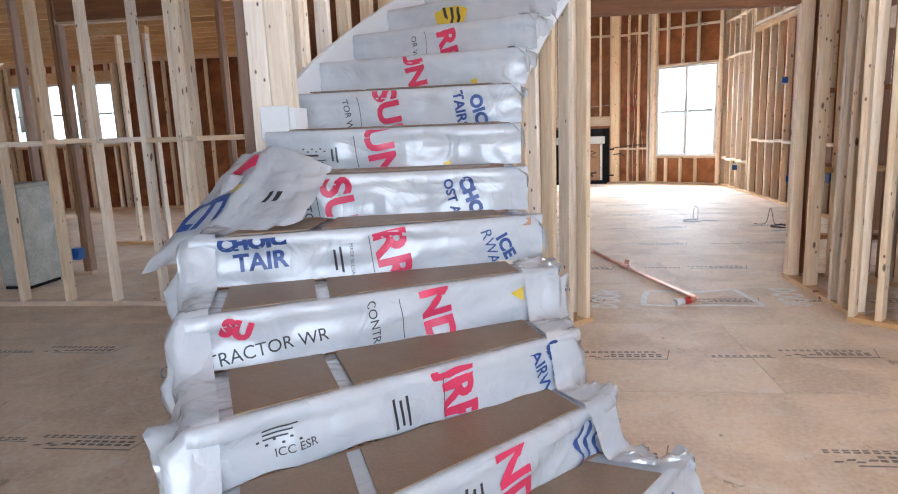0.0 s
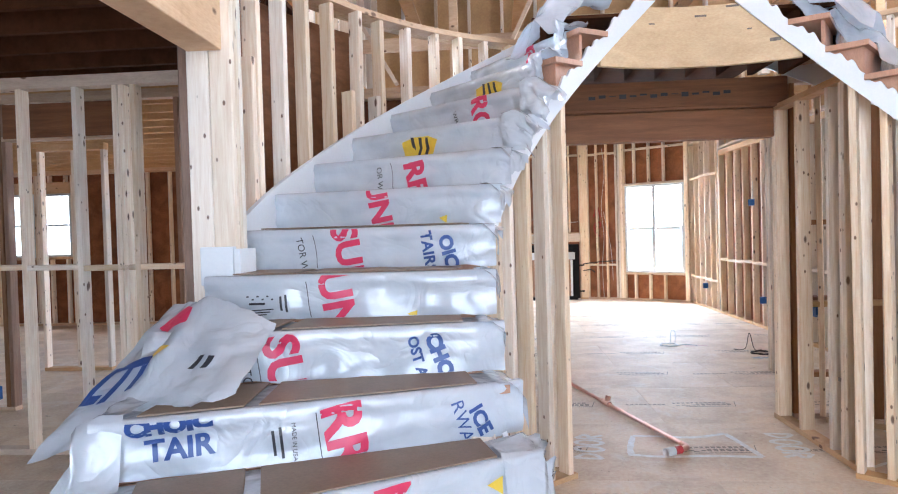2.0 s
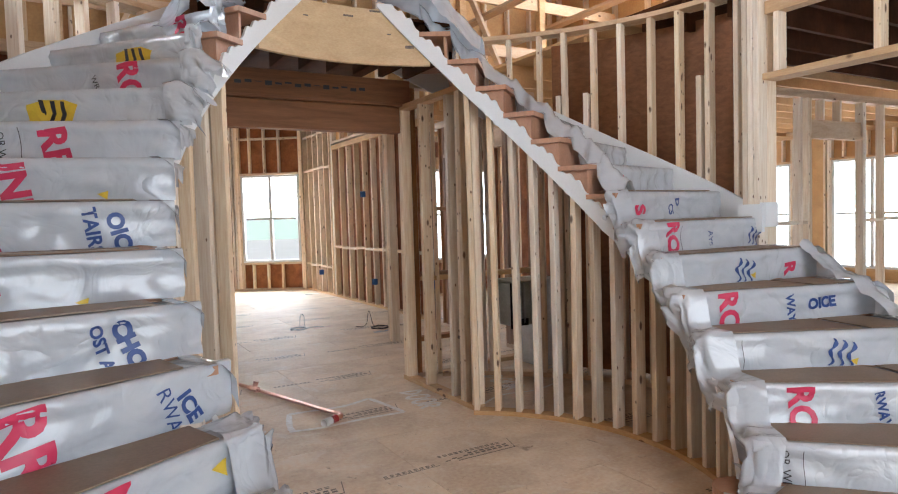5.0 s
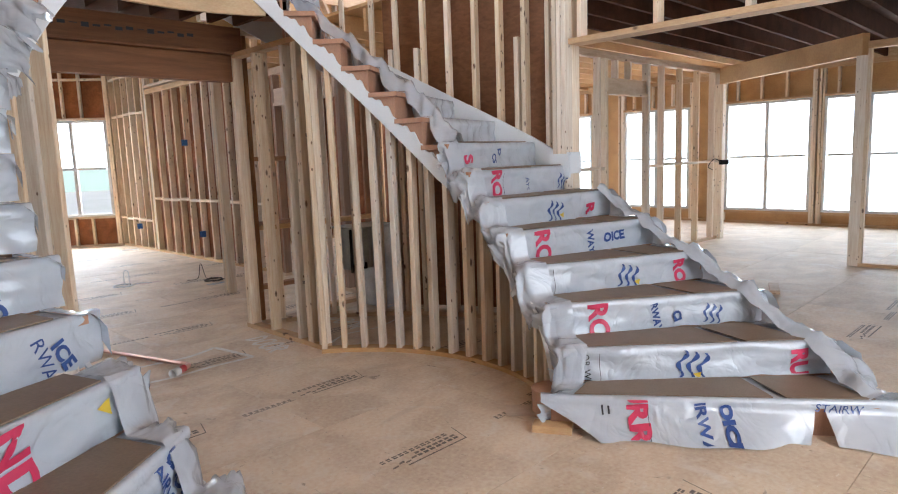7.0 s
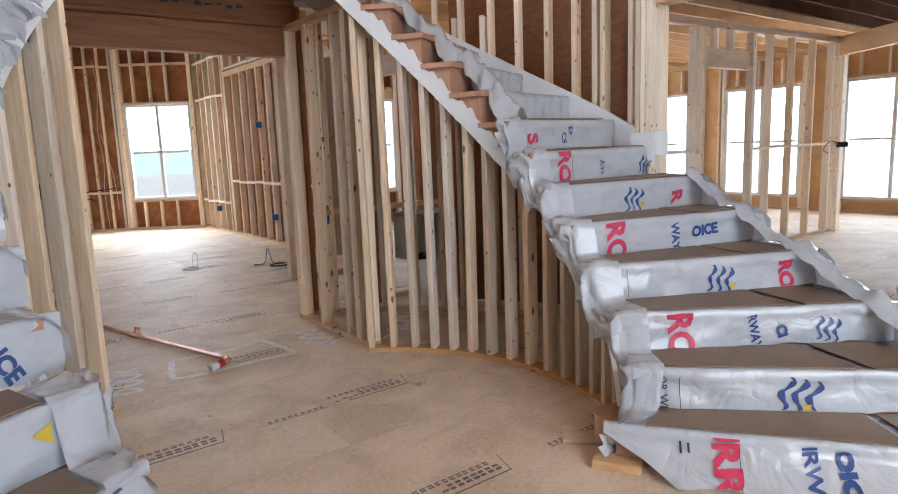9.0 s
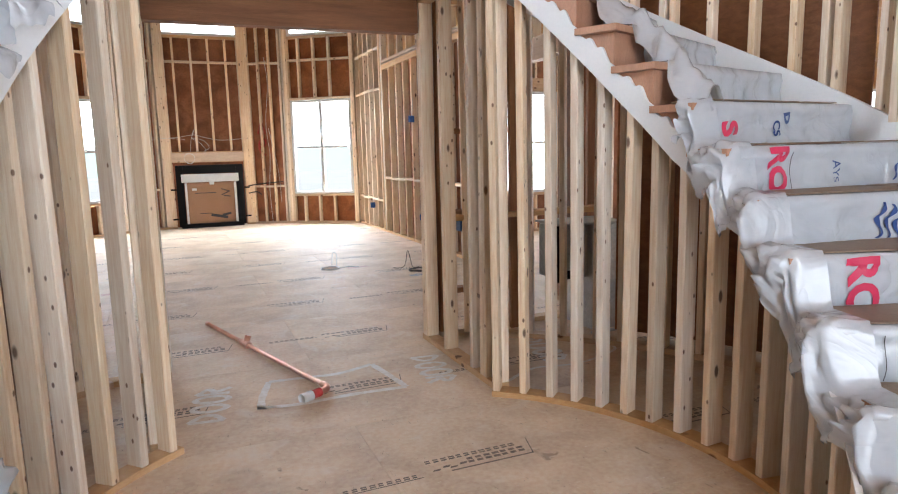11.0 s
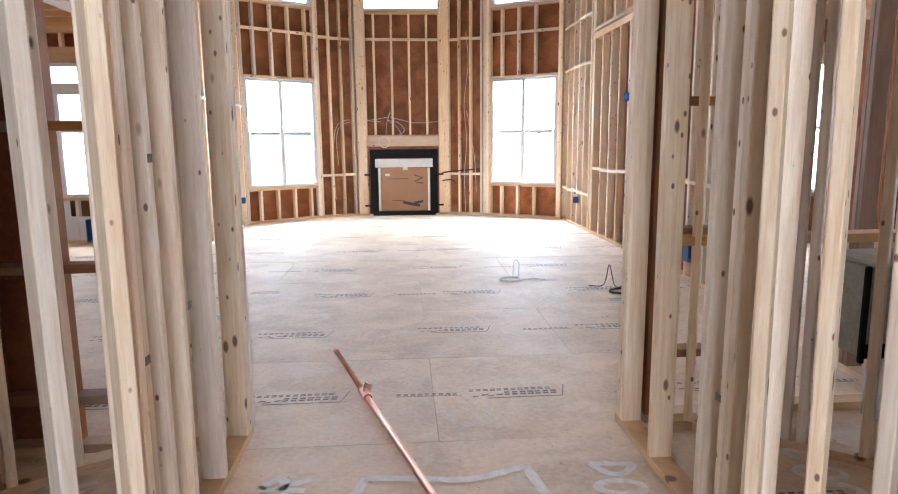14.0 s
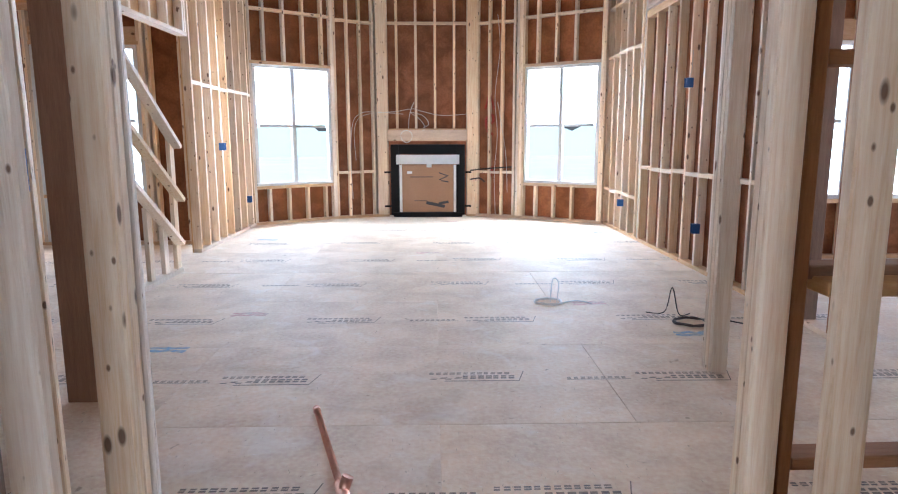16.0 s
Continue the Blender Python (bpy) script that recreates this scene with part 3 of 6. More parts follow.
# right rooms
stud_wall((2.6, -1.0), (4.6, 0.3), 2.24, spacing=0.3, label="stud wall beside the curved wall")
stud_wall((4.6, 0.3), (8.3, 0.12), 2.6, spacing=0.5, skips=((0.7, 1.6, 0, 2.1),), blocks=(1.2,), label="stud wall of the side hall")
stud_wall((6.66, -2.2), (6.9, -5.5), 2.5, spacing=0.42, label="stud wall beside the wide opening")
bm = bmesh.new()
hall = Vector((1.62, 2.23, 0))
box(bm, -0.02, hall.length + 0.02, -0.045, 0.045, 2.36, 2.60, pose(6.7, -2.15, 0, 0, 0, math.degrees(math.atan2(hall.y, hall.x))), bev=0.003)
tagged(obj("hall_header", bm, TAN), "solid tan header between two posts of the hall", "header", kind="structure")
for px, py in ((6.7, -2.15), (8.32, 0.08)):
    bm = bmesh.new()
    box(bm, px - 0.06, px + 0.06, py - 0.06, py + 0.06, 0, 2.358, bev=0.003)
    tagged(obj("post", bm, PINE), "pine post at the wide opening", "post", kind="structure")
stud_wall((10.65, 6.0), (10.65, -6.5), 2.75, spacing=0.406, skips=((5.1, 6.56, 0.23, 2.21), (6.75, 8.1, 0.23, 2.21), (8.4, 9.6, 0.23, 2.21), (1.0, 2.2, 0.23, 2.21), (3.0, 4.4, 0.23, 2.21)), sheath=1, sheath_mat=TAN, lintel=0.041, cripple=0.42, label="outer wall with a row of tall windows")
for u0, u1 in ((5.1, 6.56), (6.75, 8.1), (8.4, 9.6), (1.0, 2.2), (3.0, 4.4)):
    window((10.65, 6.0 - u0), (10.65, 6.0 - u1), 0.235, 2.205)
stud_wall((3.2, 6.0), (10.65, 6.0), 2.75, spacing=0.406, skips=((0.38, 0.97, 0.62, 2.2), (1.19, 1.78, 0.62, 2.2), (5, 6.5, 0.55, 2.25)), sheath=1, label="outer wall of the kitchen with windows")
for u0, u1, lo, hi in ((0.38, 0.97, 0.625, 2.195), (1.19, 1.78, 0.625, 2.195), (5, 6.5, 0.555, 2.245)):
    window((3.2 + u0, 6.0), (3.2 + u1, 6.0), lo, hi, cols=1 if u0 < 2 else 2)
stud_wall((2.6, 7.2), (3.2, 6.0), 2.75, spacing=0.3, sheath=1)

bm = bmesh.new()
box(bm, 10.61, 10.70, -6.5, 6.05, 2.752, 2.985)
box(bm, 3.2, 10.6, 5.96, 6.05, 2.752, 2.985)
tagged(obj("trim_rim_board", bm, OSB), "tan rim board over the outer walls", "rim board", kind="structure")

# beams from the posts toward the front, over the side openings
for s in (-1, 1):
    bm = bmesh.new()
    box(bm, s * 2.40 - 0.075, s * 2.40 + 0.075, -6.5, CY - 0.075, 2.20 if s > 0 else 2.23, 2.24 if s > 0 else 2.44, bev=0.003)
    box(bm, s * 2.40 - 0.045, s * 2.40 + 0.045, -6.5, CY - 0.075, 2.62, 2.70)
    b = tagged(obj("wall_beam_%d" % (1 if s > 0 else 2), bm, PINE_H), "long plate with cripples over the side opening", "beam", kind="structure")
    for i in range(9):
        piece("stud", stud_mesh(0.378 if s > 0 else 0.178), b, pose(s * 2.40, CY - 0.15 - i * 0.6, 2.241 if s > 0 else 2.441, 0, 0, 90))

# ceilings of the side rooms: joists and deck in one mesh, dim front and lit back put into the colours
for s in (-1, 1):
    x0, x1 = (2.56, 11) if s > 0 else (-11, -2.56)
    split, y1 = (0.2, 6.2) if s > 0 else (1.6, 7.4)
    for name, ya, yb, m_, lb in (("front", -6.5, split, JOIST, "floor joists over the side rooms, shade put into their dark brown"), ("back", split, y1, TAN, "joists close together over the back rooms, lit look put into the pale colour")):
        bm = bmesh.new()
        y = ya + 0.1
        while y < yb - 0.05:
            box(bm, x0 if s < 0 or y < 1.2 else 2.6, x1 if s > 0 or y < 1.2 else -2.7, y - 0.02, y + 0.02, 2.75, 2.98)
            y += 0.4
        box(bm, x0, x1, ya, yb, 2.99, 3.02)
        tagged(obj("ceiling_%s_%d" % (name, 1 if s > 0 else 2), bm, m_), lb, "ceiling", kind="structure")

# upper storey seen over the curved wall
bm = bmesh.new()
arc_slab(bm, CX, CY, 2.52, 2.7, 5, 175, 2.88, 2.90, 60)
box(bm, -0.8, 0.8, 0.9, 2.8, 2.9, 2.985)
tagged(obj("floor_landing", bm, OSB), "upper landing deck of strand board", "floor", kind="structure")
stud_wall((-8, 4.2), (8, 4.2), 2.2, z0=3.0, spacing=0.406, sheath=1, sheath_mat=TAN, label="upper storey wall of studs and plywood")
stud_wall((-5.2, -6.5), (-5.2, 4.2), 2.2, z0=3.0, spacing=0.6, skips=((5.5, 8.5, 3.7, 4.8),), sheath=1, sheath_mat=TAN, label="upper storey wall")
stud_wall((5.2, 4.2), (5.2, -6.5), 2.2, z0=3.0, spacing=0.6, skips=((2.2, 5.2, 3.7, 4.8),), sheath=1, sheath_mat=TAN, label="upper storey wall")
bm = bmesh.new()
box(bm, -8, 8, -6.6, 4.4, 5.5, 5.53)
for i in range(26):
    x = -7.6 + i * 0.61
    box(bm, x - 0.02, x + 0.02, -6.5, 4.3, 5.22, 5.45)
for y in (-0.6, 1.2, 2.6):
    box(bm, -7.6, 7.6, y - 0.045, y + 0.045, 5.1, 5.19)
tagged(obj("ceiling_roof", bm, TAN), "roof framing over the upper storey", "ceiling", kind="structure")


def timber(a, b, w, d, label, material=None):
    """A straight piece of lumber from a to b."""
    a, b = Vector(a), Vector(b)
    bm = bmesh.new()
    box(bm, -w / 2, w / 2, -d / 2, d / 2, 0, (b - a).length, bev=0.003)
    bm.transform(Matrix.Translation(a) @ (b - a).to_track_quat("Z", "X").to_matrix().to_4x4())
    return tagged(obj("roof_timber", bm, material or PINE_H), label, "timber", "upper framing", "structure")


for z in (3.42, 4.05):
    timber((-5.1, 2.9, z), (5.1, 2.9, z), 0.14, 0.04, "long pine plate of the upper framing")
for x in (-3.9, -2.7, -1.6, 1.5, 2.6, 3.8):
    timber((x, 2.9, 2.95), (x, 2.9, 5.1), 0.09, 0.09, "upright pine stud of the upper framing")
for x, dx in ((-4.6, 1.0), (-2.2, -0.9), (-1.2, 0.8), (1.9, 0.9), (3.2, -0.8)):
    timber((x, 2.84, 3.0), (x + dx, 2.84, 4.6), 0.04, 0.09, "sloping pine brace of the upper framing")
for x in (-4.4, -3.3, -2.1, -0.9, 0.9, 2.0, 3.1, 4.2):
    timber((x, 1.5, 3.9), (x, 4.1, 3.9), 0.04, 0.14, "pale cross joist of the upper framing")

# front of the house, behind the walk
stud_wall((-11, -6.5), (11, -6.5), 5.2, spacing=0.6, skips=((9.3, 12.7, 0.0, 4.4), (3, 5, 0.5, 2.3), (16.5, 18.5, 0.5, 2.3)), sheath=-1, label="front wall of the house")

daylight("lamp_bay_a", (2.25, 9.75, 2.25), (1.68, 8.93, 2.0), 2.6, 1.6, 400)
daylight("lamp_bay_b", (-2.5, 9.75, 2.25), (-1.91, 8.95, 2.0), 2.6, 1.6, 400)
daylight("lamp_transom", (-0.1, 10.3, 3.9), (-0.1, 7.0, 3.3), 5.0, 1.3, 150)
daylight("lamp_front", (0, -6.75, 2.3), (0, 0, 1.6), 3.3, 4.2, 190)
daylight("lamp_right", (11.0, 0.9, 1.3), (5, 0.9, 1.2), 9.4, 2.6, 400)
daylight("lamp_left", (-11.3, -2.0, 1.5), (-5, -2.0, 1.0), 4.0, 1.9, 170)
daylight("lamp_kitchen", (6.6, 6.35, 1.5), (6.6, 2, 1.3), 6.4, 2.2, 310)
daylight("lamp_far_left", (-6.2, 7.55, 1.6), (-6.2, 3, 1.4), 9.0, 2.0, 220)
daylight("lamp_upper_a", (-5.5, 0.5, 4.25), (0, 0.9, 4.3), 3.2, 1.2, 300)
daylight("lamp_upper_b", (5.5, 0.5, 4.25), (0, 0.9, 4.3), 3.2, 1.2, 300)

# tree line far outside; emission stands in for the overexposed, hazy distance
TREE_GLOW = bpy.data.materials.new("glowing_trees")
TREE_GLOW.use_nodes = True
_e = TREE_GLOW.node_tree.nodes["Principled BSDF"]
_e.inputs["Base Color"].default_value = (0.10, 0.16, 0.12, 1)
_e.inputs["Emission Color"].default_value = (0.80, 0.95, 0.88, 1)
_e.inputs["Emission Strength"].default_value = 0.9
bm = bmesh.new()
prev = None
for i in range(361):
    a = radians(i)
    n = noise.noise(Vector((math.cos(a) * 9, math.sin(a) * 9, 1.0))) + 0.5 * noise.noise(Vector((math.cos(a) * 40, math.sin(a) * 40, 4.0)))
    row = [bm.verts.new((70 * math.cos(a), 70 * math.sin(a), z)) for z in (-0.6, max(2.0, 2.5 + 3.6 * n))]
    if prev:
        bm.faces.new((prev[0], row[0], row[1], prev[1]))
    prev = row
tagged(obj("backdrop_trees", bm, TREE_GLOW), "pale green line of distant trees, made to glow", "trees", kind="structure")

# ---- the stairs ----
def step_ends(k, s=1):
    ri = {0: 1.2, 1: 1.26, 2: 1.38, 3: 1.36, 4: 1.31}.get(k, 1.285)
    ro = {0: 3.0, 1: 2.95, 2: 2.78, 3: 2.64, 4: 2.60, 5: 2.57, 6: 2.47}.get(k, 2.395) if s < 0 else {0: 3.0, 1: 2.95, 2: 2.78, 3: 2.62, 4: 2.52, 5: 2.46, 6: 2.42}.get(k, 2.395)
    a = line_theta(k, s)
    return cyl(ri, a, rise(k, s)), cyl(ro, a, rise(k, s))


LAST = 14


def wrinkle(k, u, z, amp=1.0):
    """How far the wrap stands off the riser."""
    p = Vector((u * 6.0, z * 14.0, k * 3.7))
    q = Vector((u * 17.0, z * 9.0, k * 1.9 + 5))
    return 0.012 + amp * (0.020 * noise.noise(p) + 0.010 * noise.noise(q)) + 0.012 * max(0.0, 0.12 - u) / 0.12 * noise.noise(q * 2)


def open_side(s, k):
    """Where the plastic begins, as a share of the step's width from the open side."""
    if s < 0:
        return -0.065 if k < 13 else 0.06
    return -0.03 if k < 4 else {4: -0.01, 5: 0.0, 6: 0.01, 7: 0.02, 8: 0.05, 9: 0.11}.get(k, 0.2)


def stair(s):
    def P(v):
        return Vector((s * v.x, v.y, v.z))

    st = empty("curved_staircase", pose(s * 2.0, -2.0, 0), "curved staircase wrapped in printed white plastic, white skirts", "staircase", "twin stairs")
    inv = st.matrix_world.inverted()

    def put(name, bm, material, label="", parent=None, smooth=False):
        bm.transform(inv)
        if s < 0:
            bmesh.ops.recalc_face_normals(bm, faces=bm.faces[:])
        ob = part(name, bm, material, parent or st, label, smooth)
        return ob

    def prism(bm, pts, dz):
        lo = [bm.verts.new(P(p + Vector((0, 0, -dz)))) for p in pts]
        hi = [bm.verts.new(P(p)) for p in pts]
        bm.faces.new(lo[::-1])
        bm.faces.new(hi)
        n = len(pts)
        for i in range(n):
            j = (i + 1) % n
            bm.faces.new((lo[i], lo[j], hi[j], hi[i]))
        bmesh.ops.recalc_face_normals(bm, faces=bm.faces[:])

    for k in range(1, LAST + 1):
        i0, o0 = step_ends(k, s)
        i1, o1 = step_ends(k + 1, s)
        i1.z = o1.z = i0.z
        along_k = (o0 - i0).normalized()
        fwd = Vector((-along_k.y, along_k.x, 0))
        # tread with a small overhang past the skirt
        bm = bmesh.new()
        over = along_k * (0.03 if k > 4 else 0.0)
        prism(bm, [i0 - over, o0, o1 + (o1 - o0).normalized() * 0.02, i1 - over + (i1 - i0).normalized() * 0.02], 0.03)
        put("tread", bm, MAPLE)
        bm = bmesh.new()
        a, b = i0 + fwd * 0.028, o0 + fwd * 0.028
        pts = [a, b, b + fwd * 0.018, a + fwd * 0.018]
        prism(bm, [p - Vector((0, 0, 0.031)) for p in pts], R - 0.032)
        put("riser", bm, MAPLE)
        # brown boards that protect the tread
        if k < 9:
            for u0, u1 in ((0.07, 0.63), (0.665, 0.90)):
                bm = bmesh.new()
                back = 0.94
                q = [i0.lerp(o0, u0) + fwd * 0.006, i0.lerp(o0, u1) + fwd * 0.006, i0.lerp(o0, u1).lerp(i1.lerp(o1, u1), back), i0.lerp(o0, u0).lerp(i1.lerp(o1, u0), back)]
                prism(bm, [p + Vector((0, 0, 0.018)) for p in q], 0.005)
                put("tread_cover", bm, TREAD, "brown hardboard tread cover")
        # plastic lying on the tread
        bm = bmesh.new()
        ub = max(open_side(s, k), 0.0)
        q = [i0.lerp(o0, ub) + fwd * 0.01, o0 + fwd * 0.01, o1, i1.lerp(o1, ub)]
        prism(bm, [p + Vector((0, 0, 0.0025)) for p in q], 0.0015)
        put("plastic_tread_sheet", bm, WRAP, "white plastic lying on the tread")
        # the plastic over the nose and the riser
        bm = bmesh.new()
        nu, prof = 44, [(0.035, 0.004), (0.012, 0.006), (-0.006, 0.002), (-0.010, -0.012), (-0.006, -0.03)]
        ubeg = open_side(s, k)
        zlow = -R + 0.014
        prof = prof + [(0.002, -0.03 + (zlow + 0.03) * j / 9) for j in range(1, 10)]
        grid = []
        for iu in range(nu + 1):
            u = ubeg + (1.0 - ubeg) * iu / nu
            row = []
            for j, (f, z) in enumerate(prof):
                fall = max(0.0, (j - 4) / (len(prof) - 5))
                uj = u
                if s > 0 and k == 1:
                    uj = 0.745 + (u - 0.745) * (1 - 0.26 * fall) - 0.03 * fall if u < 0.745 else u + 0.015 * fall
                base = i0.lerp(o0, uj)
                d = wrinkle(k, u, z) * (0.35 if j < 4 else 1.0) + (0.03 * max(0.0, 0.02 - u) / 0.085 * (-0.6 + noise.noise(Vector((z * 12, k, 4)))) if u < 0.02 else 0.0)
                zz = z + (0.012 * noise.noise(Vector((u * 9, k, 3))) if j == len(prof) - 1 else 0)
                flare = (0.11 if s < 0 else 0.17) * max(0.0, (j - 4) / (len(prof) - 5)) ** 1.3 * (0.8 + 0.5 * noise.noise(Vector((u * 5, 1, 2)))) if k == 1 else 0.0
                row.append(bm.verts.new(P(base + fwd * (f - d - flare) + Vector((0, 0, zz + (0.004 if j < 3 else 0))))))
            grid.append(row)
        split = next(i for i in range(nu + 1) if ubeg + (1.0 - ubeg) * i / nu >= 0.745) - 1
        for gi, (g, h) in enumerate(zip(grid, grid[1:])):
            for j in range(len(prof) - 1):
                if s > 0 and k == 1 and gi == split and j > 3:
                    continue
                bm.faces.new((g[j], h[j], h[j + 1], g[j + 1]) if s > 0 else (g[j + 1], h[j + 1], h[j], g[j]))
        bm.transform(inv)
        wrap = part("plastic_wrap", bm, WRAP, st, "wrinkled white plastic with red and blue print", True)
        WRAPS[(s, k)] = (wrap, i0, o0, fwd, inv)
        # loose crumpled edge of the plastic at the open side of the step
        if s < 0 and k > 10:
            low = ubeg < -0.02
            uc = max(ubeg, -0.03) * (o0 - i0).length - 0.01
            wid = 0.18 if low else 0.15 if s > 0 else 0.11
            path = [(0.0, -R + 0.03), (-0.012, -R * 0.7), (-0.016, -R * 0.4), (-0.02, -0.05), (-0.02, 0.0), (0.0, 0.02), (0.05, 0.025), (0.11, 0.02), (0.16, 0.014), (0.19, 0.02)]
            fine = []
            for (f0, z0), (f1, z1) in zip(path, path[1:]):
                for j in range(3):
                    fine.append((f0 + (f1 - f0) * j / 3, z0 + (z1 - z0) * j / 3))
            bm = bmesh.new()
            rows = []
            nw = 14
            for j, (f, z) in enumerate(fine):
                row = []
                for w in range(nw + 1):
                    t = w / nw
                    edge = 0.5 + 0.5 * noise.noise(Vector((j * 0.21, k * 2.3, s * 4 + 7)))
                    out = (uc + 0.09) - wid * (0.72 + 0.5 * edge) * t
                    droop = -0.10 * max(0.0, t - 0.45) ** 1.5 * (1.5 + 1.2 * edge) if low else -0.02 * t * edge
                    crump = 0.5 + t
                    q = Vector((j * 0.17, w * 0.16, k * 1.7 + s * 9))
                    n1, n2 = noise.noise(q), noise.noise(q * 2.1 + Vector((3, 1, 4)))
                    base = i0 + along_k * out
                    ridge = 0.045 * abs(n1) + 0.014 * abs(n2)
                    row.append(bm.verts.new(P(base + fwd * (f - ridge * crump - 0.014) + along_k * (0.02 * n2 * crump) + Vector((0, 0, z + droop + 0.012 + (0.03 if low else 0.045) * n1 * crump + (0.0 if low else 0.035 * t))))))
                rows.append(row)
            for g, h in zip(rows, rows[1:]):
                for w in range(nw):
                    bm.faces.new((g[w], h[w], h[w + 1], g[w + 1]))
            bm.transform(inv)
            part("plastic_edge", bm, WRAP, st, "crumpled loose edge of the plastic", True)
        # plastic hanging over the open side of the step, from its nose back to the next riser
        if s < 0 and 4 < k < 13:
            bm = bmesh.new()
            rows = []
            for j in range(17):
                t = j / 16
                base = i0.lerp(i1, t * 1.1 - 0.12)
                row = []
                for w in range(9):
                    v = w / 8
                    q = Vector((j * 0.22, w * 0.2, k * 3.3 + s * 2))
                    n1, n2 = noise.noise(q), noise.noise(q * 2.3)
                    row.append(bm.verts.new(P(base + along_k * (0.02 - 0.10 * min(1.0, v * 1.6) - 0.02 * n1 * v) + fwd * (0.012 * n2 * v) + Vector((0, 0, 0.012 - 0.15 * max(0.0, v - 0.25) ** 1.2 * (1 + 0.7 * n1) * (1.2 - t * 0.7) + 0.014 * n2 * v)))))
                rows.append(row)
            for g, h in zip(rows, rows[1:]):
                for w in range(8):
                    bm.faces.new((g[w], h[w], h[w + 1], g[w + 1]))
            bm.transform(inv)
            part("plastic_side", bm, WRAP, st, "plastic sheet draped over the open side", True)
        # plastic hanging over the outer end of the low steps
        if k <= 6 and s > 0:
            bm = bmesh.new()
            rows = []
            drop = {1: 0.16, 2: 0.3, 3: 0.34, 4: 0.36, 5: 0.3, 6: 0.25}[k]
            for j in range(13):
                t = j / 12
                base = o0.lerp(o1, t * 1.15 - 0.1)
                row = []
                for w in range(11):
                    v = w / 10
                    q = Vector((j * 0.4, w * 0.3, k * 2.1 + s * 5))
                    n1, n2 = noise.noise(q), noise.noise(q * 2.1)
                    out = 0.22 * min(v, 0.35) + 0.14 * v
                    row.append(bm.verts.new(P(base + along_k * (-0.05 + out + 0.05 * n1 * v) + fwd * (0.03 * n2 * v) + Vector((0, 0, 0.016 - drop * max(0.0, v - 0.12) * (1 + 0.35 * n2) + 0.012 * n1)))))
                rows.append(row)
            for g, h in zip(rows, rows[1:]):
                for w in range(10):
                    bm.faces.new((g[w], h[w], h[w + 1], g[w + 1]))
            for v in bm.verts:
                v.co.z = max(v.co.z, 0.006)
            bm.transform(inv)
            part("plastic_side", bm, WRAP, st, "plastic sheet draped over the step end", True)

    # long sheets hanging down over the ends of the low steps
    def curtain(k0, k1, end, inset, swell, fall0, fall1, seed, label):
        bm = bmesh.new()
        rows = []
        n = int((k1 - k0) * 15)
        for j in range(n + 1):
            kk = k0 + (k1 - k0) * j / n
            k = int(kk)
            f = kk - k
            p = step_ends(k, s)[end].lerp(step_ends(k + 1, s)[end], f)
            out_dir = (step_ends(k, s)[1] - step_ends(k, s)[0]).normalized() * (1 if end else -1)
            ztop = rise(max(k, 1), s) + 0.024 + max(0.0, f - 0.78) / 0.22 * (R if kk >= 1 else 0.0)
            row = []
            for w in range(19):
                v = w / 18
                q = Vector((j * 0.12, v * 1.9, seed))
                n1, n2, n3 = noise.noise(q), noise.noise(q * 2.3), noise.noise(q * 5.0)
                edge = 1 + 0.45 * noise.noise(Vector((j * 0.12, 7.0, seed)))
                fall = (fall0 + fall1 * k) * max(0.0, v - 0.2) ** 1.1 * edge
                away = -inset + (inset + swell) * math.sin(1.57 * min(1.0, v / 0.45)) + min(1.0, 2 * v) * (0.07 * n1 + 0.07 * abs(n2) - 0.02 + 0.03 * n3)
                pt = p + out_dir * away
                pt.z = max(0.006 + 0.004 * (w % 2), ztop - fall + (0.05 * n1 + 0.06 * abs(n2) - 0.015 + 0.022 * n3) * min(1.0, 3 * v))
                row.append(bm.verts.new(P(pt)))
            rows.append(row)
        for g, h in zip(rows, rows[1:]):
            for w in range(18):
                bm.faces.new((g[w], h[w], h[w + 1], g[w + 1]))
        bm.transform(inv)
        part("plastic_curtain", bm, WRAP, st, label, True)

    if s < 0:
        curtain(0.75, 6.35, 1, 0.09, 0.05, 0.34, 0.05, 2.7, "white plastic sheet hanging over the step ends")
        curtain(0.8, 4.7, 0, 0.08, 0.09, 0.24, 0.0, 5.2, "loose white plastic bulging over the open side")
    else:
        curtain(1.0, 8.3, 0, 0.09, 0.06, 0.24, 0.0, 9.4, "loose white plastic bulging over the open side")

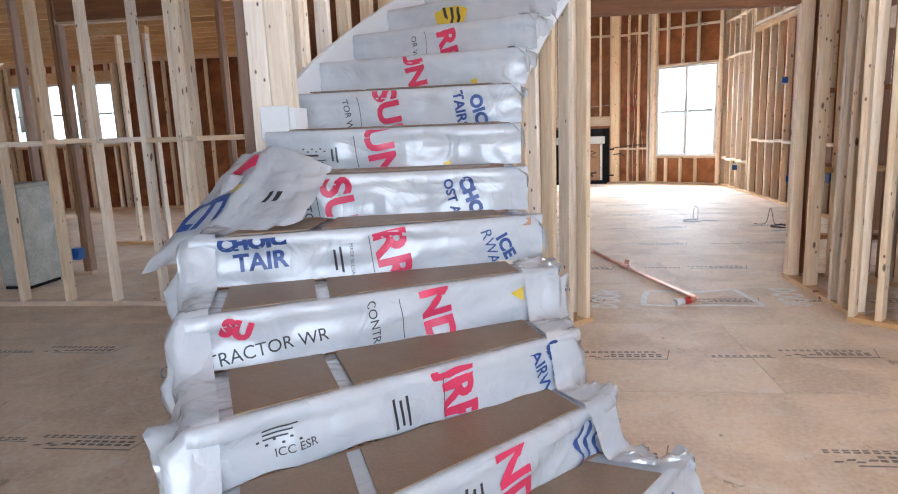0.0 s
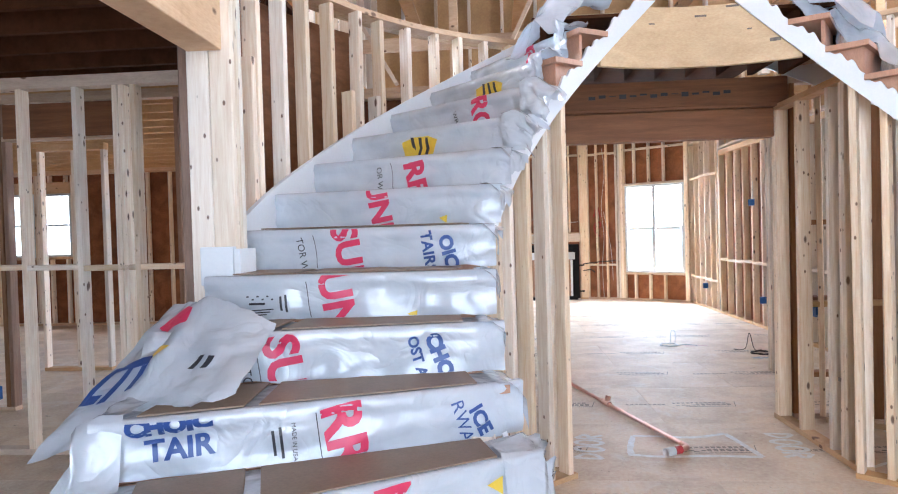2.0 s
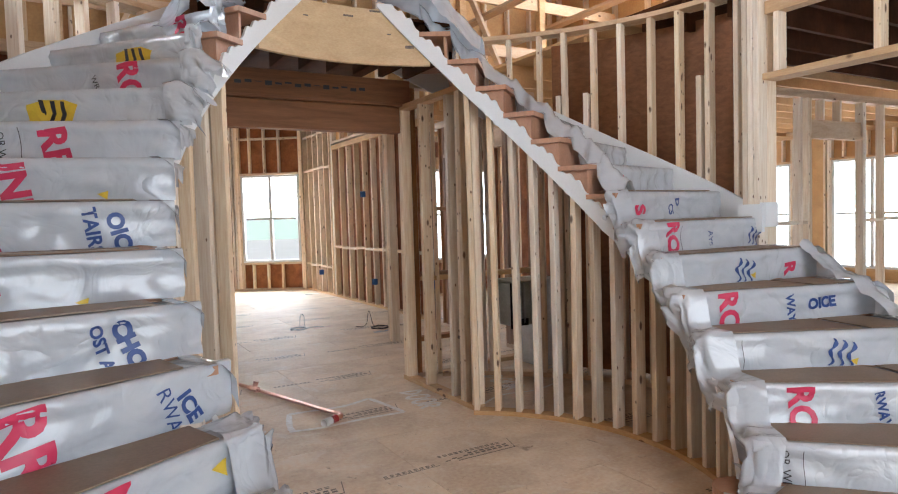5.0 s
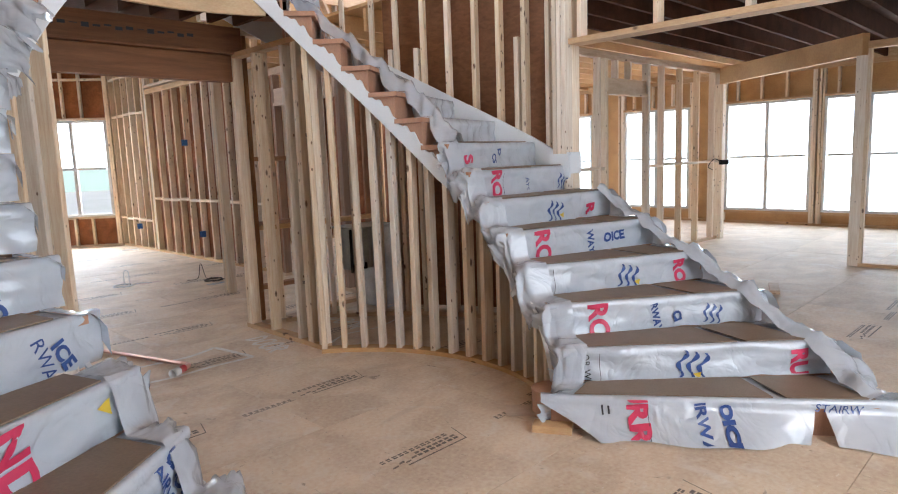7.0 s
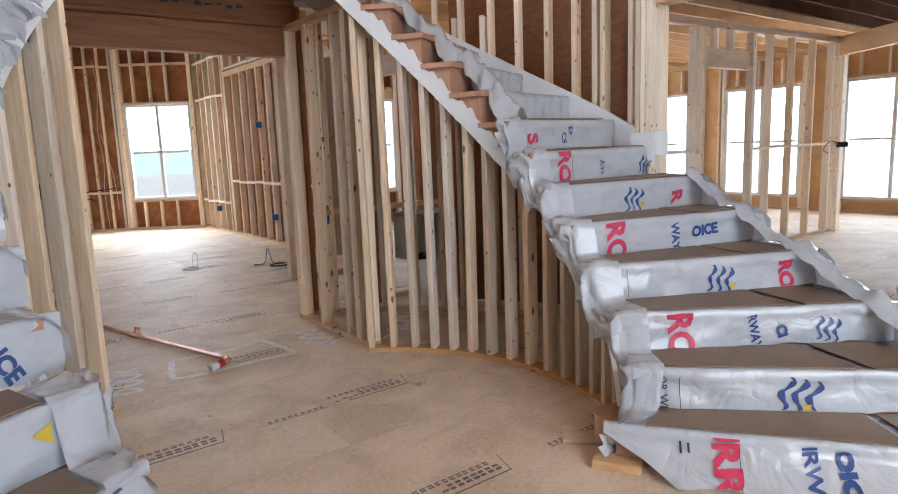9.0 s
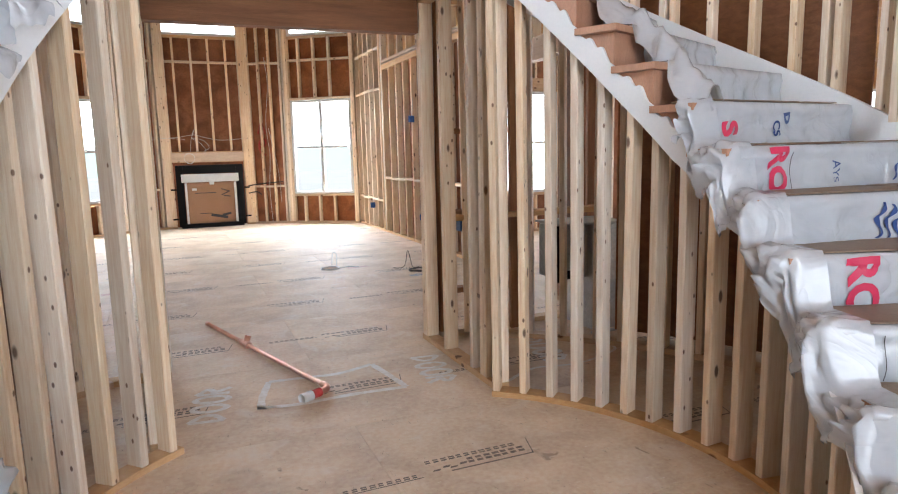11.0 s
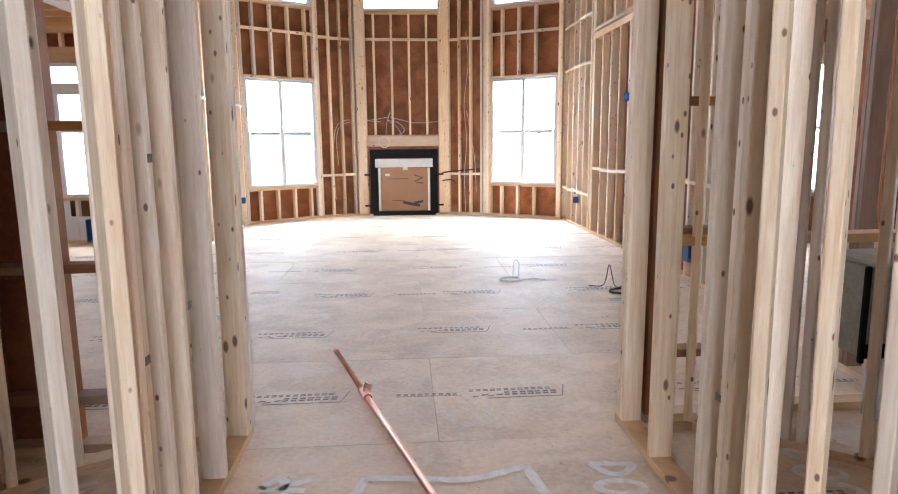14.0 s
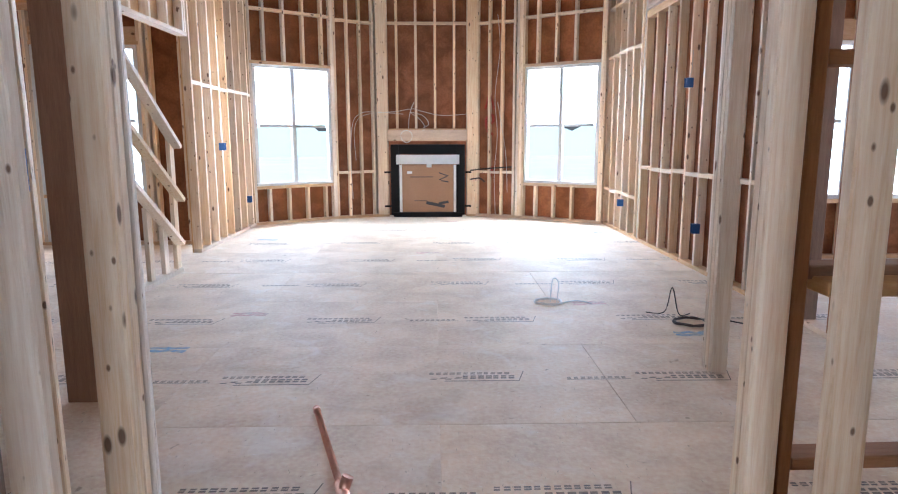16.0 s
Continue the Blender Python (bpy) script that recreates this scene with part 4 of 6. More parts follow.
    # loose ribbons of plastic running from step to step
    def ribbon(k0, k1, edge, width, lift, drop, seed, label):
        bm = bmesh.new()
        rows = []
        n = (k1 - k0) * 14
        for j in range(n + 1):
            k = min(k0 + j // 14, k1 - 1)
            f = k0 + j / 14 - k
            (a0, b0), (a1, b1) = step_ends(k, s), step_ends(k + 1, s)
            row = []
            u0 = edge(k) + (edge(k + 1) - edge(k)) * f
            w0 = width * (0.8 + 0.5 * noise.noise(Vector((j * 0.19, seed, 1.5))))
            for w in range(11):
                v = w / 10
                q = Vector((j * 0.16, w * 0.22, seed))
                n1, n2 = noise.noise(q), noise.noise(q * 2.4)
                uu = u0 + w0 * v * (-1 if drop < 0 else 1) + 0.012 * n2
                p = a0.lerp(b0, uu).lerp(a1.lerp(b1, uu), f)
                z = rise(k, s) + R * f ** 1.7 + lift * math.sin(3.1416 * min(1, v * 1.25)) + 0.06 * abs(n1) + 0.025 * n2
                z = max(z - abs(drop) * max(0.0, v - 0.45) ** 1.3, rise(k, s) + 0.012 if 0 < uu < 1 else 0.01)
                row.append(bm.verts.new(P(Vector((p.x, p.y, z)))))
            rows.append(row)
        for g, h in zip(rows, rows[1:]):
            for w in range(10):
                bm.faces.new((g[w], h[w], h[w + 1], g[w + 1]))
        bm.transform(inv)
        part("plastic_ribbon", bm, WRAP, st, label, True)

    if s > 0:
        ribbon(8, 15, lambda k: open_side(s, k) + 0.10, 0.20, 0.07, -0.12, 3.3, "crumpled white ribbon of loose plastic")
        ribbon(1, 6, lambda k: 0.88, 0.17, 0.04, 0.12, 8.7, "loose plastic along the step ends")
    # crumpled sheet bunched over the head of the stair
    bm = bmesh.new()
    rows = []
    for i in range(29):
        u = i / 28
        row = []
        for j in range(19):
            v = j / 18
            a = line_theta(13.4 if s < 0 else 13.0, s) + (76.0 - line_theta(13.4 if s < 0 else 13.0, s)) * u
            r = 1.36 + 0.40 * v
            q = Vector((u * 4.2, v * 2.6, 11.0 + s * 3))
            n1, n2 = noise.noise(q), noise.noise(q * 2.3)
            hump = (0.16 + 0.20 * u) * (1 - 0.85 * u ** 4) * max(0.0, math.sin(3.1415 * min(1.0, 0.12 + v))) ** 0.8
            low_edge = -0.10 * max(0.0, 0.3 - v) * (1 + 2 * abs(n1))
            p = cyl(r + 0.03 * n2, a, min(nose_z(a, s), rise(15.6, s)) + 0.03 + hump + low_edge + 0.07 * n1 + 0.03 * abs(n2))
            row.append(bm.verts.new(P(p)))
        rows.append(row)
    for g, h in zip(rows, rows[1:]):
        for w in range(18):
            bm.faces.new((g[w], h[w], h[w + 1], g[w + 1]))
    bm.transform(inv)
    part("plastic_drape", bm, WRAP, st, "white plastic sheet bunched at the stair head", True)
    # wooden brackets under the tread ends and the white scalloped skirt before them
    for k in range(5, LAST):
        bm = bmesh.new()
        arc_slab(bm, CX, CY, 1.292, 1.306, KS[s][k] + 1.2, KS[s][k + 1] + 0.6, lambda a: min(rise(k, s) - 0.05, max(0.02, rise(k - 1, s) - 0.08, skirt_low(a, s) + 0.03)), rise(k, s) - 0.031, 5)
        for v in bm.verts:
            v.co = P(v.co)
        put("bracket", bm, MAPLE)

    def top(a):
        k = (nose_z(a, s) + SINK[s]) / R
        f = k - math.floor(k)
        return nose_z(a, s) - R - 0.035 + 0.035 * math.sin(f * 3.1416) + 0.014 * math.sin(f * 6.283 * 3.0) * math.sin(f * 3.1416)

    bm = bmesh.new()
    arc_slab(bm, CX, CY, 1.272, 1.2915, KS[s][2], 79.5, lambda a: skirt_low(a, s), lambda a: max(skirt_low(a, s) + 0.012, min(top(a), 2.79)), 420)
    for v in bm.verts:
        v.co = P(v.co)
    put("skirt_board", bm, WHITE, "white scalloped skirt board")
    bm = bmesh.new()
    arc_slab(bm, CX, CY, 2.385, 2.41, 2.2, 74, lambda a: nose_z(a, s) - 0.3, lambda a: nose_z(a, s) + 0.045, 80)
    for v in bm.verts:
        v.co = P(v.co)
    put("outer_skirt", bm, WHITE, "white skirt board along the stud wall")
    bm = bmesh.new()
    box(bm, 2.29, 2.43, CY - 0.115, CY - 0.074, 1.25, 1.41, bev=0.003)
    box(bm, 2.26, 2.286, CY - 0.113, CY + 0.06, 1.22, 1.40)
    for v in bm.verts:
        v.co = P(v.co)
    put("skirt_end", bm, WHITE)
    # closing side under the lowest steps
    bm = bmesh.new()
    pts = [step_ends(k, s)[1] for k in range(1, 8)]
    for p, q in zip(pts, pts[1:]):
        d = (q - p).normalized()
        nrm = Vector((d.y, -d.x, 0)) * 0.02
        lo = [Vector((v.x, v.y, 0.0)) for v in (p, q, q - nrm, p - nrm)]
        hi = [Vector((v.x, v.y, p.z - 0.035)) for v in (p, q, q - nrm, p - nrm)]
        a = [bm.verts.new(P(v)) for v in lo]
        b = [bm.verts.new(P(v)) for v in hi]
        bm.faces.new(a[::-1])
        bm.faces.new(b)
        for i in range(4):
            j = (i + 1) % 4
            bm.faces.new((a[i], a[j], b[j], b[i]))
    bmesh.ops.recalc_face_normals(bm, faces=bm.faces[:])
    put("stringer", bm, MAPLE)
    return st


WRAPS = {}
stair_left = stair(-1)
stair_right = stair(1)


# ---- print on the plastic ----
def text_bm(text, size, bold=0.0):
    cu = bpy.data.curves.new("lettering", "FONT")
    cu.body, cu.size, cu.offset, cu.resolution_u = text, size, bold, 3
    cu.align_x, cu.align_y = "CENTER", "CENTER"
    ob = bpy.data.objects.new("lettering", cu)
    me = bpy.data.meshes.new_from_object(ob)
    bm = bmesh.new()
    bm.from_mesh(me)
    bpy.data.objects.remove(ob)
    bpy.data.curves.remove(cu)
    bpy.data.meshes.remove(me)
    return bm


def shape_bm(pts):
    bm = bmesh.new()
    bm.faces.new([bm.verts.new((x, y, 0)) for x, y in pts])
    bmesh.ops.triangulate(bm, faces=bm.faces[:])
    return bm


def ink(s, k, u, dz, bm, rot, material, name="lettering", label=""):
    """Lays a flat figure on the plastic of step k: u from the open side, dz under the nose."""
    wrap, i0, o0, fwd, inv = WRAPS[(s, k)]
    width = (o0 - i0).length
    right = (o0 - i0).normalized() * s
    c, sn = math.cos(radians(rot)), math.sin(radians(rot))
    for _ in range(3):
        long = [e for e in bm.edges if e.calc_length() > 0.02]
        if long:
            bmesh.ops.subdivide_edges(bm, edges=long, cuts=1)
    bmesh.ops.triangulate(bm, faces=bm.faces[:])
    for lim, sg in ((0.003 - dz, 1), (-R + 0.018 - dz, -1)):
        bmesh.ops.bisect_plane(bm, geom=bm.verts[:] + bm.edges[:] + bm.faces[:], plane_co=(sn * lim, c * lim, 0), plane_no=(sn * sg, c * sg, 0), clear_outer=True)
    for v in bm.verts:
        x, y = v.co.x * c - v.co.y * sn, v.co.x * sn + v.co.y * c
        z = min(dz + y, 0.004)
        z = max(z, -R + 0.02)
        uu = u + s * x / width
        us = uu
        fall = max(0.0, (-z - 0.03) / (R - 0.044))
        if s > 0 and k == 1:
            us = 0.745 + (uu + 0.03 * fall - 0.745) / (1 - 0.26 * fall) if uu < 0.74 else uu
        d = wrinkle(k, us, z)
        if k == 1:
            d += (0.11 if s < 0 else 0.17) * max(0.0, (-z - 0.03) / (R - 0.044)) ** 1.3 * (0.8 + 0.5 * noise.noise(Vector((us * 5, 1, 2))))
        p = i0.lerp(o0, uu) + fwd * (0.002 - d - (0.010 if k == 1 else 0.006) - (0.008 if z > -0.03 else 0.0)) + Vector((0, 0, z))
        v.co = Vector((s * p.x, p.y, p.z))
    bm.transform(inv)
    ob = part(name, bm, material, wrap, label)
    return ob


def stacked(s, k, u, dz, text, size, material, rot=-81, bold=0.006):
    """A big word running down the riser, cut off at its edges."""
    bm = text_bm(text, size * 1.36, bold)
    ink(s, k, u + (0.11 if s < 0 else 0.02), dz, bm, rot if s < 0 else -85, material)


def wave_logo(s, k, u, dz, size=1.0):
    for i in range(3):
        pts = []
        for j in range(13):
            t = j / 12
            pts.append((0.02 * math.sin(t * 9.4) * size + (i - 1) * 0.048 * size, (0.07 - 0.14 * t) * size))
        pts += [(x + 0.014 * size, y) for x, y in reversed(pts)]
        ink(s, k, u, dz, shape_bm(pts), -12, NAVY, "blue_mark")


def bars(s, k, u, dz, n=3, length=0.1, th=0.009, rot=-85, material=None):
    for i in range(n):
        ln = length * (1 - 0.18 * (i % 2))
        ink(s, k, u + 0.018 * i, dz, shape_bm([(-ln / 2, -th / 2), (ln / 2, -th / 2), (ln / 2, th / 2), (-ln / 2, th / 2)]), rot, material or BLACK, "print_bar")


def triangle(s, k, u, dz, size=0.035):
    ink(s, k, u, dz, shape_bm([(-size, 0), (size * 0.7, size * 0.5), (size * 0.5, -size)]), 0, YELLOW, "yellow_mark")


def yellow_logo(s, k, u, dz):
    ink(s, k, u, dz, shape_bm([(-0.12, -0.055), (0.09, -0.07), (0.115, 0.05), (0.04, 0.07), (-0.06, 0.06), (-0.13, 0.03)]), -6, YELLOW, "yellow_mark")
    for i in range(3):
        x = -0.075 + i * 0.052
        ob = ink(s, k, u, dz, shape_bm([(x, -0.06), (x + 0.022, -0.06), (x + 0.04, 0.0), (x + 0.018, 0.06), (x - 0.004, 0.06), (x + 0.018, 0.0)]), -6, BLACK, "dark_mark")
        for v in ob.data.vertices:
            v.co += WRAPS[(s, k)][3] * Vector((s, 1, 1)) * -0.003


MID = -0.105
# left stair, from the floor up
stacked(-1, 1, 0.30, MID, "ND", 0.12, RED)
wave_logo(-1, 1, 0.10, MID)
triangle(-1, 1, 0.16, -0.06)
stacked(-1, 2, 0.20, MID, "ND", 0.12, RED)
stacked(-1, 2, 0.52, MID, "RRO", 0.10, RED)
wave_logo(-1, 2, 0.06, MID)
bars(-1, 2, 0.40, MID, 3)
bars(-1, 2, 0.72, MID, 3, 0.12, rot=5)
stacked(-1, 3, 0.25, MID, "JRR", 0.115, RED)
ink(-1, 3, 0.03, MID, text_bm("CHOIC", 0.07, 0.004), -72, NAVY)
ink(-1, 3, 0.09, MID, text_bm("AIRW", 0.065, 0.001), -72, NAVY)
bars(-1, 3, 0.50, MID, 3)
ink(-1, 3, 0.78, -0.11, text_bm("ICC ESR", 0.035), 4, BLACK)
stacked(-1, 4, 0.23, MID, "ND", 0.11, RED)
ink(-1, 4, 0.52, MID, text_bm("CONTRA", 0.045), -84, BLACK)
ink(-1, 4, 0.85, -0.13, text_bm("CONTRACTOR WR", 0.06), 6, BLACK)
stacked(-1, 4, 0.76, -0.05, "SU", 0.06, RED, rot=-20)
triangle(-1, 4, 0.08, -0.06)
stacked(-1, 5, 0.32, MID, "RR", 0.13, RED)
ink(-1, 5, 0.07, MID, text_bm("ICE", 0.07, 0.003), -66, NAVY)
ink(-1, 5, 0.12, MID, text_bm("RWA", 0.065), -74, NAVY)
bars(-1, 5, 0.58, MID, 2)
ink(-1, 5, 0.55, MID, text_bm("MADE IN USA", 0.02), -88, BLACK)
ink(-1, 5, 0.83, -0.012, text_bm("CHOIC", 0.075, 0.005), 3, NAVY)
ink(-1, 5, 0.81, -0.09, text_bm("TAIR", 0.09, 0.003), 2, NAVY)
stacked(-1, 6, 0.52, MID, "SU", 0.13, RED)
ink(-1, 6, 0.74, MID, text_bm("PACTO", 0.05), -84, BLACK)
ink(-1, 6, 0.15, MID, text_bm("CHO", 0.075, 0.005), -70, NAVY)
ink(-1, 6, 0.22, MID, text_bm("OST A", 0.055, 0.002), -76, NAVY)
stacked(-1, 7, 0.41, MID, "UN", 0.13, RED)
bars(-1, 7, 0.70, MID, 2, 0.07)
bars(-1, 7, 0.80, MID, 2, 0.05, rot=0)
triangle(-1, 7, 0.24, -0.16, 0.025)
stacked(-1, 8, 0.42, MID, "SUF", 0.12, RED)
ink(-1, 8, 0.72, MID, text_bm("TOR W", 0.045), -82, BLACK)
ink(-1, 8, 0.20, MID, text_bm("TAIRS", 0.07, 0.002), -82, NAVY)
ink(-1, 8, 0.12, MID, text_bm("OIC", 0.08, 0.004), -75, NAVY)
stacked(-1, 9, 0.36, MID, "UND", 0.105, RED)
triangle(-1, 9, 0.18, -0.14, 0.025)
stacked(-1, 10, 0.30, MID, "RF", 0.115, RED)
ink(-1, 10, 0.60, MID, text_bm("OR WI", 0.045), -84, BLACK)
yellow_logo(-1, 11, 0.52, MID)
stacked(-1, 12, 0.2, MID, "RO", 0.115, RED)
ink(-1, 12, 0.48, MID, text_bm("WRA", 0.045), -70, BLACK)
yellow_logo(-1, 13, 0.45, MID)
stacked(-1, 14, 0.25, MID, "RO", 0.11, RED)
for k, u in ((3, 0.40), (4, 0.44), (5, 0.49), (6, 0.70), (7, 0.62), (8, 0.66), (10, 0.53)):
    ink(-1, k, u, MID, shape_bm([(-0.085, -0.0015), (0.085, -0.0015), (0.085, 0.0015), (-0.085, 0.0015)]), -84, BLACK, "print_rule")
for k, u in ((1, 0.28), (2, 0.11), (4, 0.11), (7, 0.27)):
    ink(1, k, u, MID, shape_bm([(-0.085, -0.0015), (0.085, -0.0015), (0.085, 0.0015), (-0.085, 0.0015)]), -88, BLACK, "print_rule")
for k, u in ((2, 0.80), (3, 0.86), (7, 0.84)):
    for i in range(6):
        ink(-1, k, u - 0.018 * i, -0.075 - 0.012 * (i % 2), shape_bm([(-0.005, -0.003), (0.005, -0.003), (0.004, 0.003), (-0.004, 0.003)]), 4, BLACK, "print_bar")
    for i in range(3):
        ink(-1, k, u - 0.05, -0.045 - 0.012 * i if k != 7 else -0.13 - 0.01 * i, shape_bm([(-0.05, -0.0022), (0.05 - 0.015 * i, -0.0022), (0.05 - 0.015 * i, 0.0022), (-0.05, 0.0022)]), 4, BLACK, "print_bar")
# right stair
stacked(1, 1, 0.23, MID, "URRO", 0.10, RED)
bars(1, 1, 0.15, -0.05, 2, 0.05)
ink(1, 1, 0.50, MID, text_bm("OICE", 0.075, 0.005), -84, NAVY)
ink(1, 1, 0.43, MID, text_bm("IRWA", 0.075, 0.002), -84, NAVY)
ink(1, 1, 0.80, -0.03, text_bm("STAIRW", 0.06), -3, NAVY)
ink(1, 2, 0.06, MID, text_bm("OR WR", 0.05), -86, BLACK)
wave_logo(1, 2, 0.45, MID, 1.2)
triangle(1, 2, 0.48, -0.15, 0.025)
stacked(1, 2, 0.84, MID, "RU", 0.09, RED)
stacked(1, 3, 0.17, MID, "RO", 0.115, RED)
ink(1, 3, 0.47, MID, text_bm("RWAY", 0.06, 0.002), -76, NAVY)
ink(1, 3, 0.57, MID, text_bm("CI", 0.065, 0.004), -76, NAVY)
wave_logo(1, 3, 0.74, MID, 0.8)
ink(1, 4, 0.06, MID, text_bm("WRAF", 0.045), -84, BLACK)
wave_logo(1, 4, 0.52, MID)
triangle(1, 4, 0.58, -0.14, 0.025)
stacked(1, 4, 0.82, MID, "RO", 0.08, RED)
stacked(1, 5, 0.17, MID, "RO", 0.115, RED)
ink(1, 5, 0.52, MID, text_bm("WAY", 0.065, 0.002), -82, NAVY)
ink(1, 5, 0.70, -0.09, text_bm("OICE", 0.08, 0.004), 4, NAVY)
wave_logo(1, 6, 0.48, MID)
triangle(1, 6, 0.55, -0.13, 0.025)
stacked(1, 6, 0.78, MID, "R", 0.09, RED)
stacked(1, 7, 0.18, MID, "ROI", 0.10, RED)
ink(1, 7, 0.50, MID, text_bm("AYS", 0.055), -84, NAVY)
wave_logo(1, 7, 0.86, MID, 0.8)
stacked(1, 8, 0.14, MID, "S", 0.1, RED)
ink(1, 8, 0.45, MID, text_bm("CS", 0.06, 0.002), -84, NAVY)
ink(1, 8, 0.52, -0.06, text_bm("D", 0.07, 0.004), -84, NAVY)
stacked(1, 9, 0.25, MID, "K", 0.1, RED)

# loose flap of plastic on the left stair
flap = tagged(new("plastic_flap"), "loose pointed flap of printed white plastic over the stair end", "plastic sheet")
flap.matrix_world = pose(-2.3, -1.6, 0.9)
bm = bmesh.new()
A, B, C, D = Vector((-1.98, -1.60, 1.14)), Vector((-2.47, -1.40, 1.18)), Vector((-2.63, -1.98, 0.78)), Vector((-2.02, -1.86, 0.96))
rows = []
for i in range(21):
    row = []
    for j in range(21):
        u, v = i / 20, j / 20
        p = A.lerp(B, u).lerp(D.lerp(C, u), v)
        n = noise.noise(Vector((u * 4, v * 3, 8.1)))
        bulge = 0.10 * math.sin(u * 3.1416) * (1 - v) ** 1.0
        p += Vector((0.02 * n, -0.05 * abs(n) - 0.03, bulge * (0.6 + 0.4 * n) + 0.02 * noise.noise(Vector((u * 9, v * 8, 2)))))
        row.append(bm.verts.new(p))
    rows.append(row)
for g, h in zip(rows, rows[1:]):
    for j in range(20):
        bm.faces.new((g[j], h[j], h[j + 1], g[j + 1]))
bm.transform(flap.matrix_world.inverted())
flap_sheet = part("sheet", bm, WRAP, flap, "white crumpled plastic", True)


def on_flap(u, v, pts, material, name):
    bm = shape_bm(pts)
    long = [e for e in bm.edges if e.calc_length() > 0.03]
    bmesh.ops.subdivide_edges(bm, edges=long, cuts=2)
    bmesh.ops.triangulate(bm, faces=bm.faces[:])
    for w in bm.verts:
        uu, vv = min(max(u - w.co.x, 0), 1), min(max(v - w.co.y, 0), 1)
        i, j = min(int(uu * 20), 19), min(int(vv * 20), 19)
        fu, fv = uu * 20 - i, vv * 20 - j
        me = flap_sheet.data.vertices
        a, b, c, d = (me[q].co for q in (i * 21 + j, (i + 1) * 21 + j, i * 21 + j + 1, (i + 1) * 21 + j + 1))
        w.co = a.lerp(b, fu).lerp(c.lerp(d, fu), fv) + Vector((-0.002, -0.007, 0.004))
    part(name, bm, material, flap_sheet)


on_flap(0.74, 0.16, [(-0.12, -0.05), (0.0, -0.11), (0.1, -0.04), (0.08, 0.06), (-0.06, 0.08), (-0.1, 0.02), (-0.06, 0.0), (-0.03, 0.045), (0.05, 0.03), (0.055, -0.03), (0.0, -0.07), (-0.1, -0.02)], RED, "red_mark")
for pts in ([(-0.13, -0.12), (-0.09, -0.12), (-0.09, 0.12), (-0.13, 0.12)], [(-0.09, 0.07), (0.13, 0.07), (0.13, 0.12), (-0.09, 0.12)], [(0.09, -0.10), (0.13, -0.10), (0.13, 0.07), (0.09, 0.07)], [(-0.01, -0.14), (0.03, -0.14), (0.03, 0.07), (-0.01, 0.07)], [(-0.09, -0.12), (-0.03, -0.12), (-0.03, -0.07), (-0.09, -0.07)]):
    on_flap(0.82, 0.58, pts, NAVY, "blue_mark")
for pts in ([(-0.02, -0.05), (0.02, -0.05), (0.04, 0.04), (0.0, 0.04)], [(-0.10, -0.04), (-0.06, -0.05), (-0.03, 0.05), (-0.06, 0.05)]):
    on_flap(0.30, 0.55, pts, BLACK, "dark_mark")
on_flap(0.66, 0.42, [(-0.05, 0.05), (0.05, 0.0), (-0.04, -0.06)], YELLOW, "yellow_mark")


# ---- small builders ----
def tube(bm, pts, r, sides=10):
    """A round bar through points."""
    pts = [Vector(p) for p in pts]
    rings = []
    up = Vector((0, 0, 1))
    for i, p in enumerate(pts):
        d = (pts[min(i + 1, len(pts) - 1)] - pts[max(i - 1, 0)]).normalized()
        a = d.cross(up if abs(d.z) < 0.95 else Vector((1, 0, 0))).normalized()
        b = d.cross(a)
        rings.append([bm.verts.new(p + (a * math.cos(6.2832 * j / sides) + b * math.sin(6.2832 * j / sides)) * r) for j in range(sides)])
    for g, h in zip(rings, rings[1:]):
        for j in range(sides):
            bm.faces.new((g[j], h[j], h[(j + 1) % sides], g[(j + 1) % sides]))
    bm.faces.new(rings[0][::-1])
    bm.faces.new(rings[-1])
    return bm


def smooth_path(pts, n=8):
    out = []
    P = [Vector(p) for p in pts]
    for i in range(len(P) - 1):
        p0, p1, p2, p3 = P[max(i - 1, 0)], P[i], P[i + 1], P[min(i + 2, len(P) - 1)]
        for j in range(n):
            t = j / n
            out.append(0.5 * ((2 * p1) + (p2 - p0) * t + (2 * p0 - 5 * p1 + 4 * p2 - p3) * t * t + (3 * p1 - p0 - 3 * p2 + p3) * t ** 3))
    out.append(P[-1])
    return out


def cable(pts, r=0.004, material=None, label="loose white electrical cable stapled to the studs"):
    return tagged(obj("cable", tube(bmesh.new(), smooth_path(pts), r, 6), material or CABLE, True), label, "cable", "cables")


# ---- copper pipe on the floor ----
pipe = empty("copper_pipe", pose(-0.3, 1.3, 0), "long copper pipe with a tee lying on the subfloor", "pipe")
inv = pipe.matrix_world.inverted()
P0, P1 = Vector((-0.57, 2.24, 0.016)), Vector((-0.02, 0.43, 0.022))
dirp = (P1 - P0).normalized()


def cp(name, bm, material=COPPER, label=""):
    bm.transform(inv)
    return part(name, bm, material, pipe, label, True)


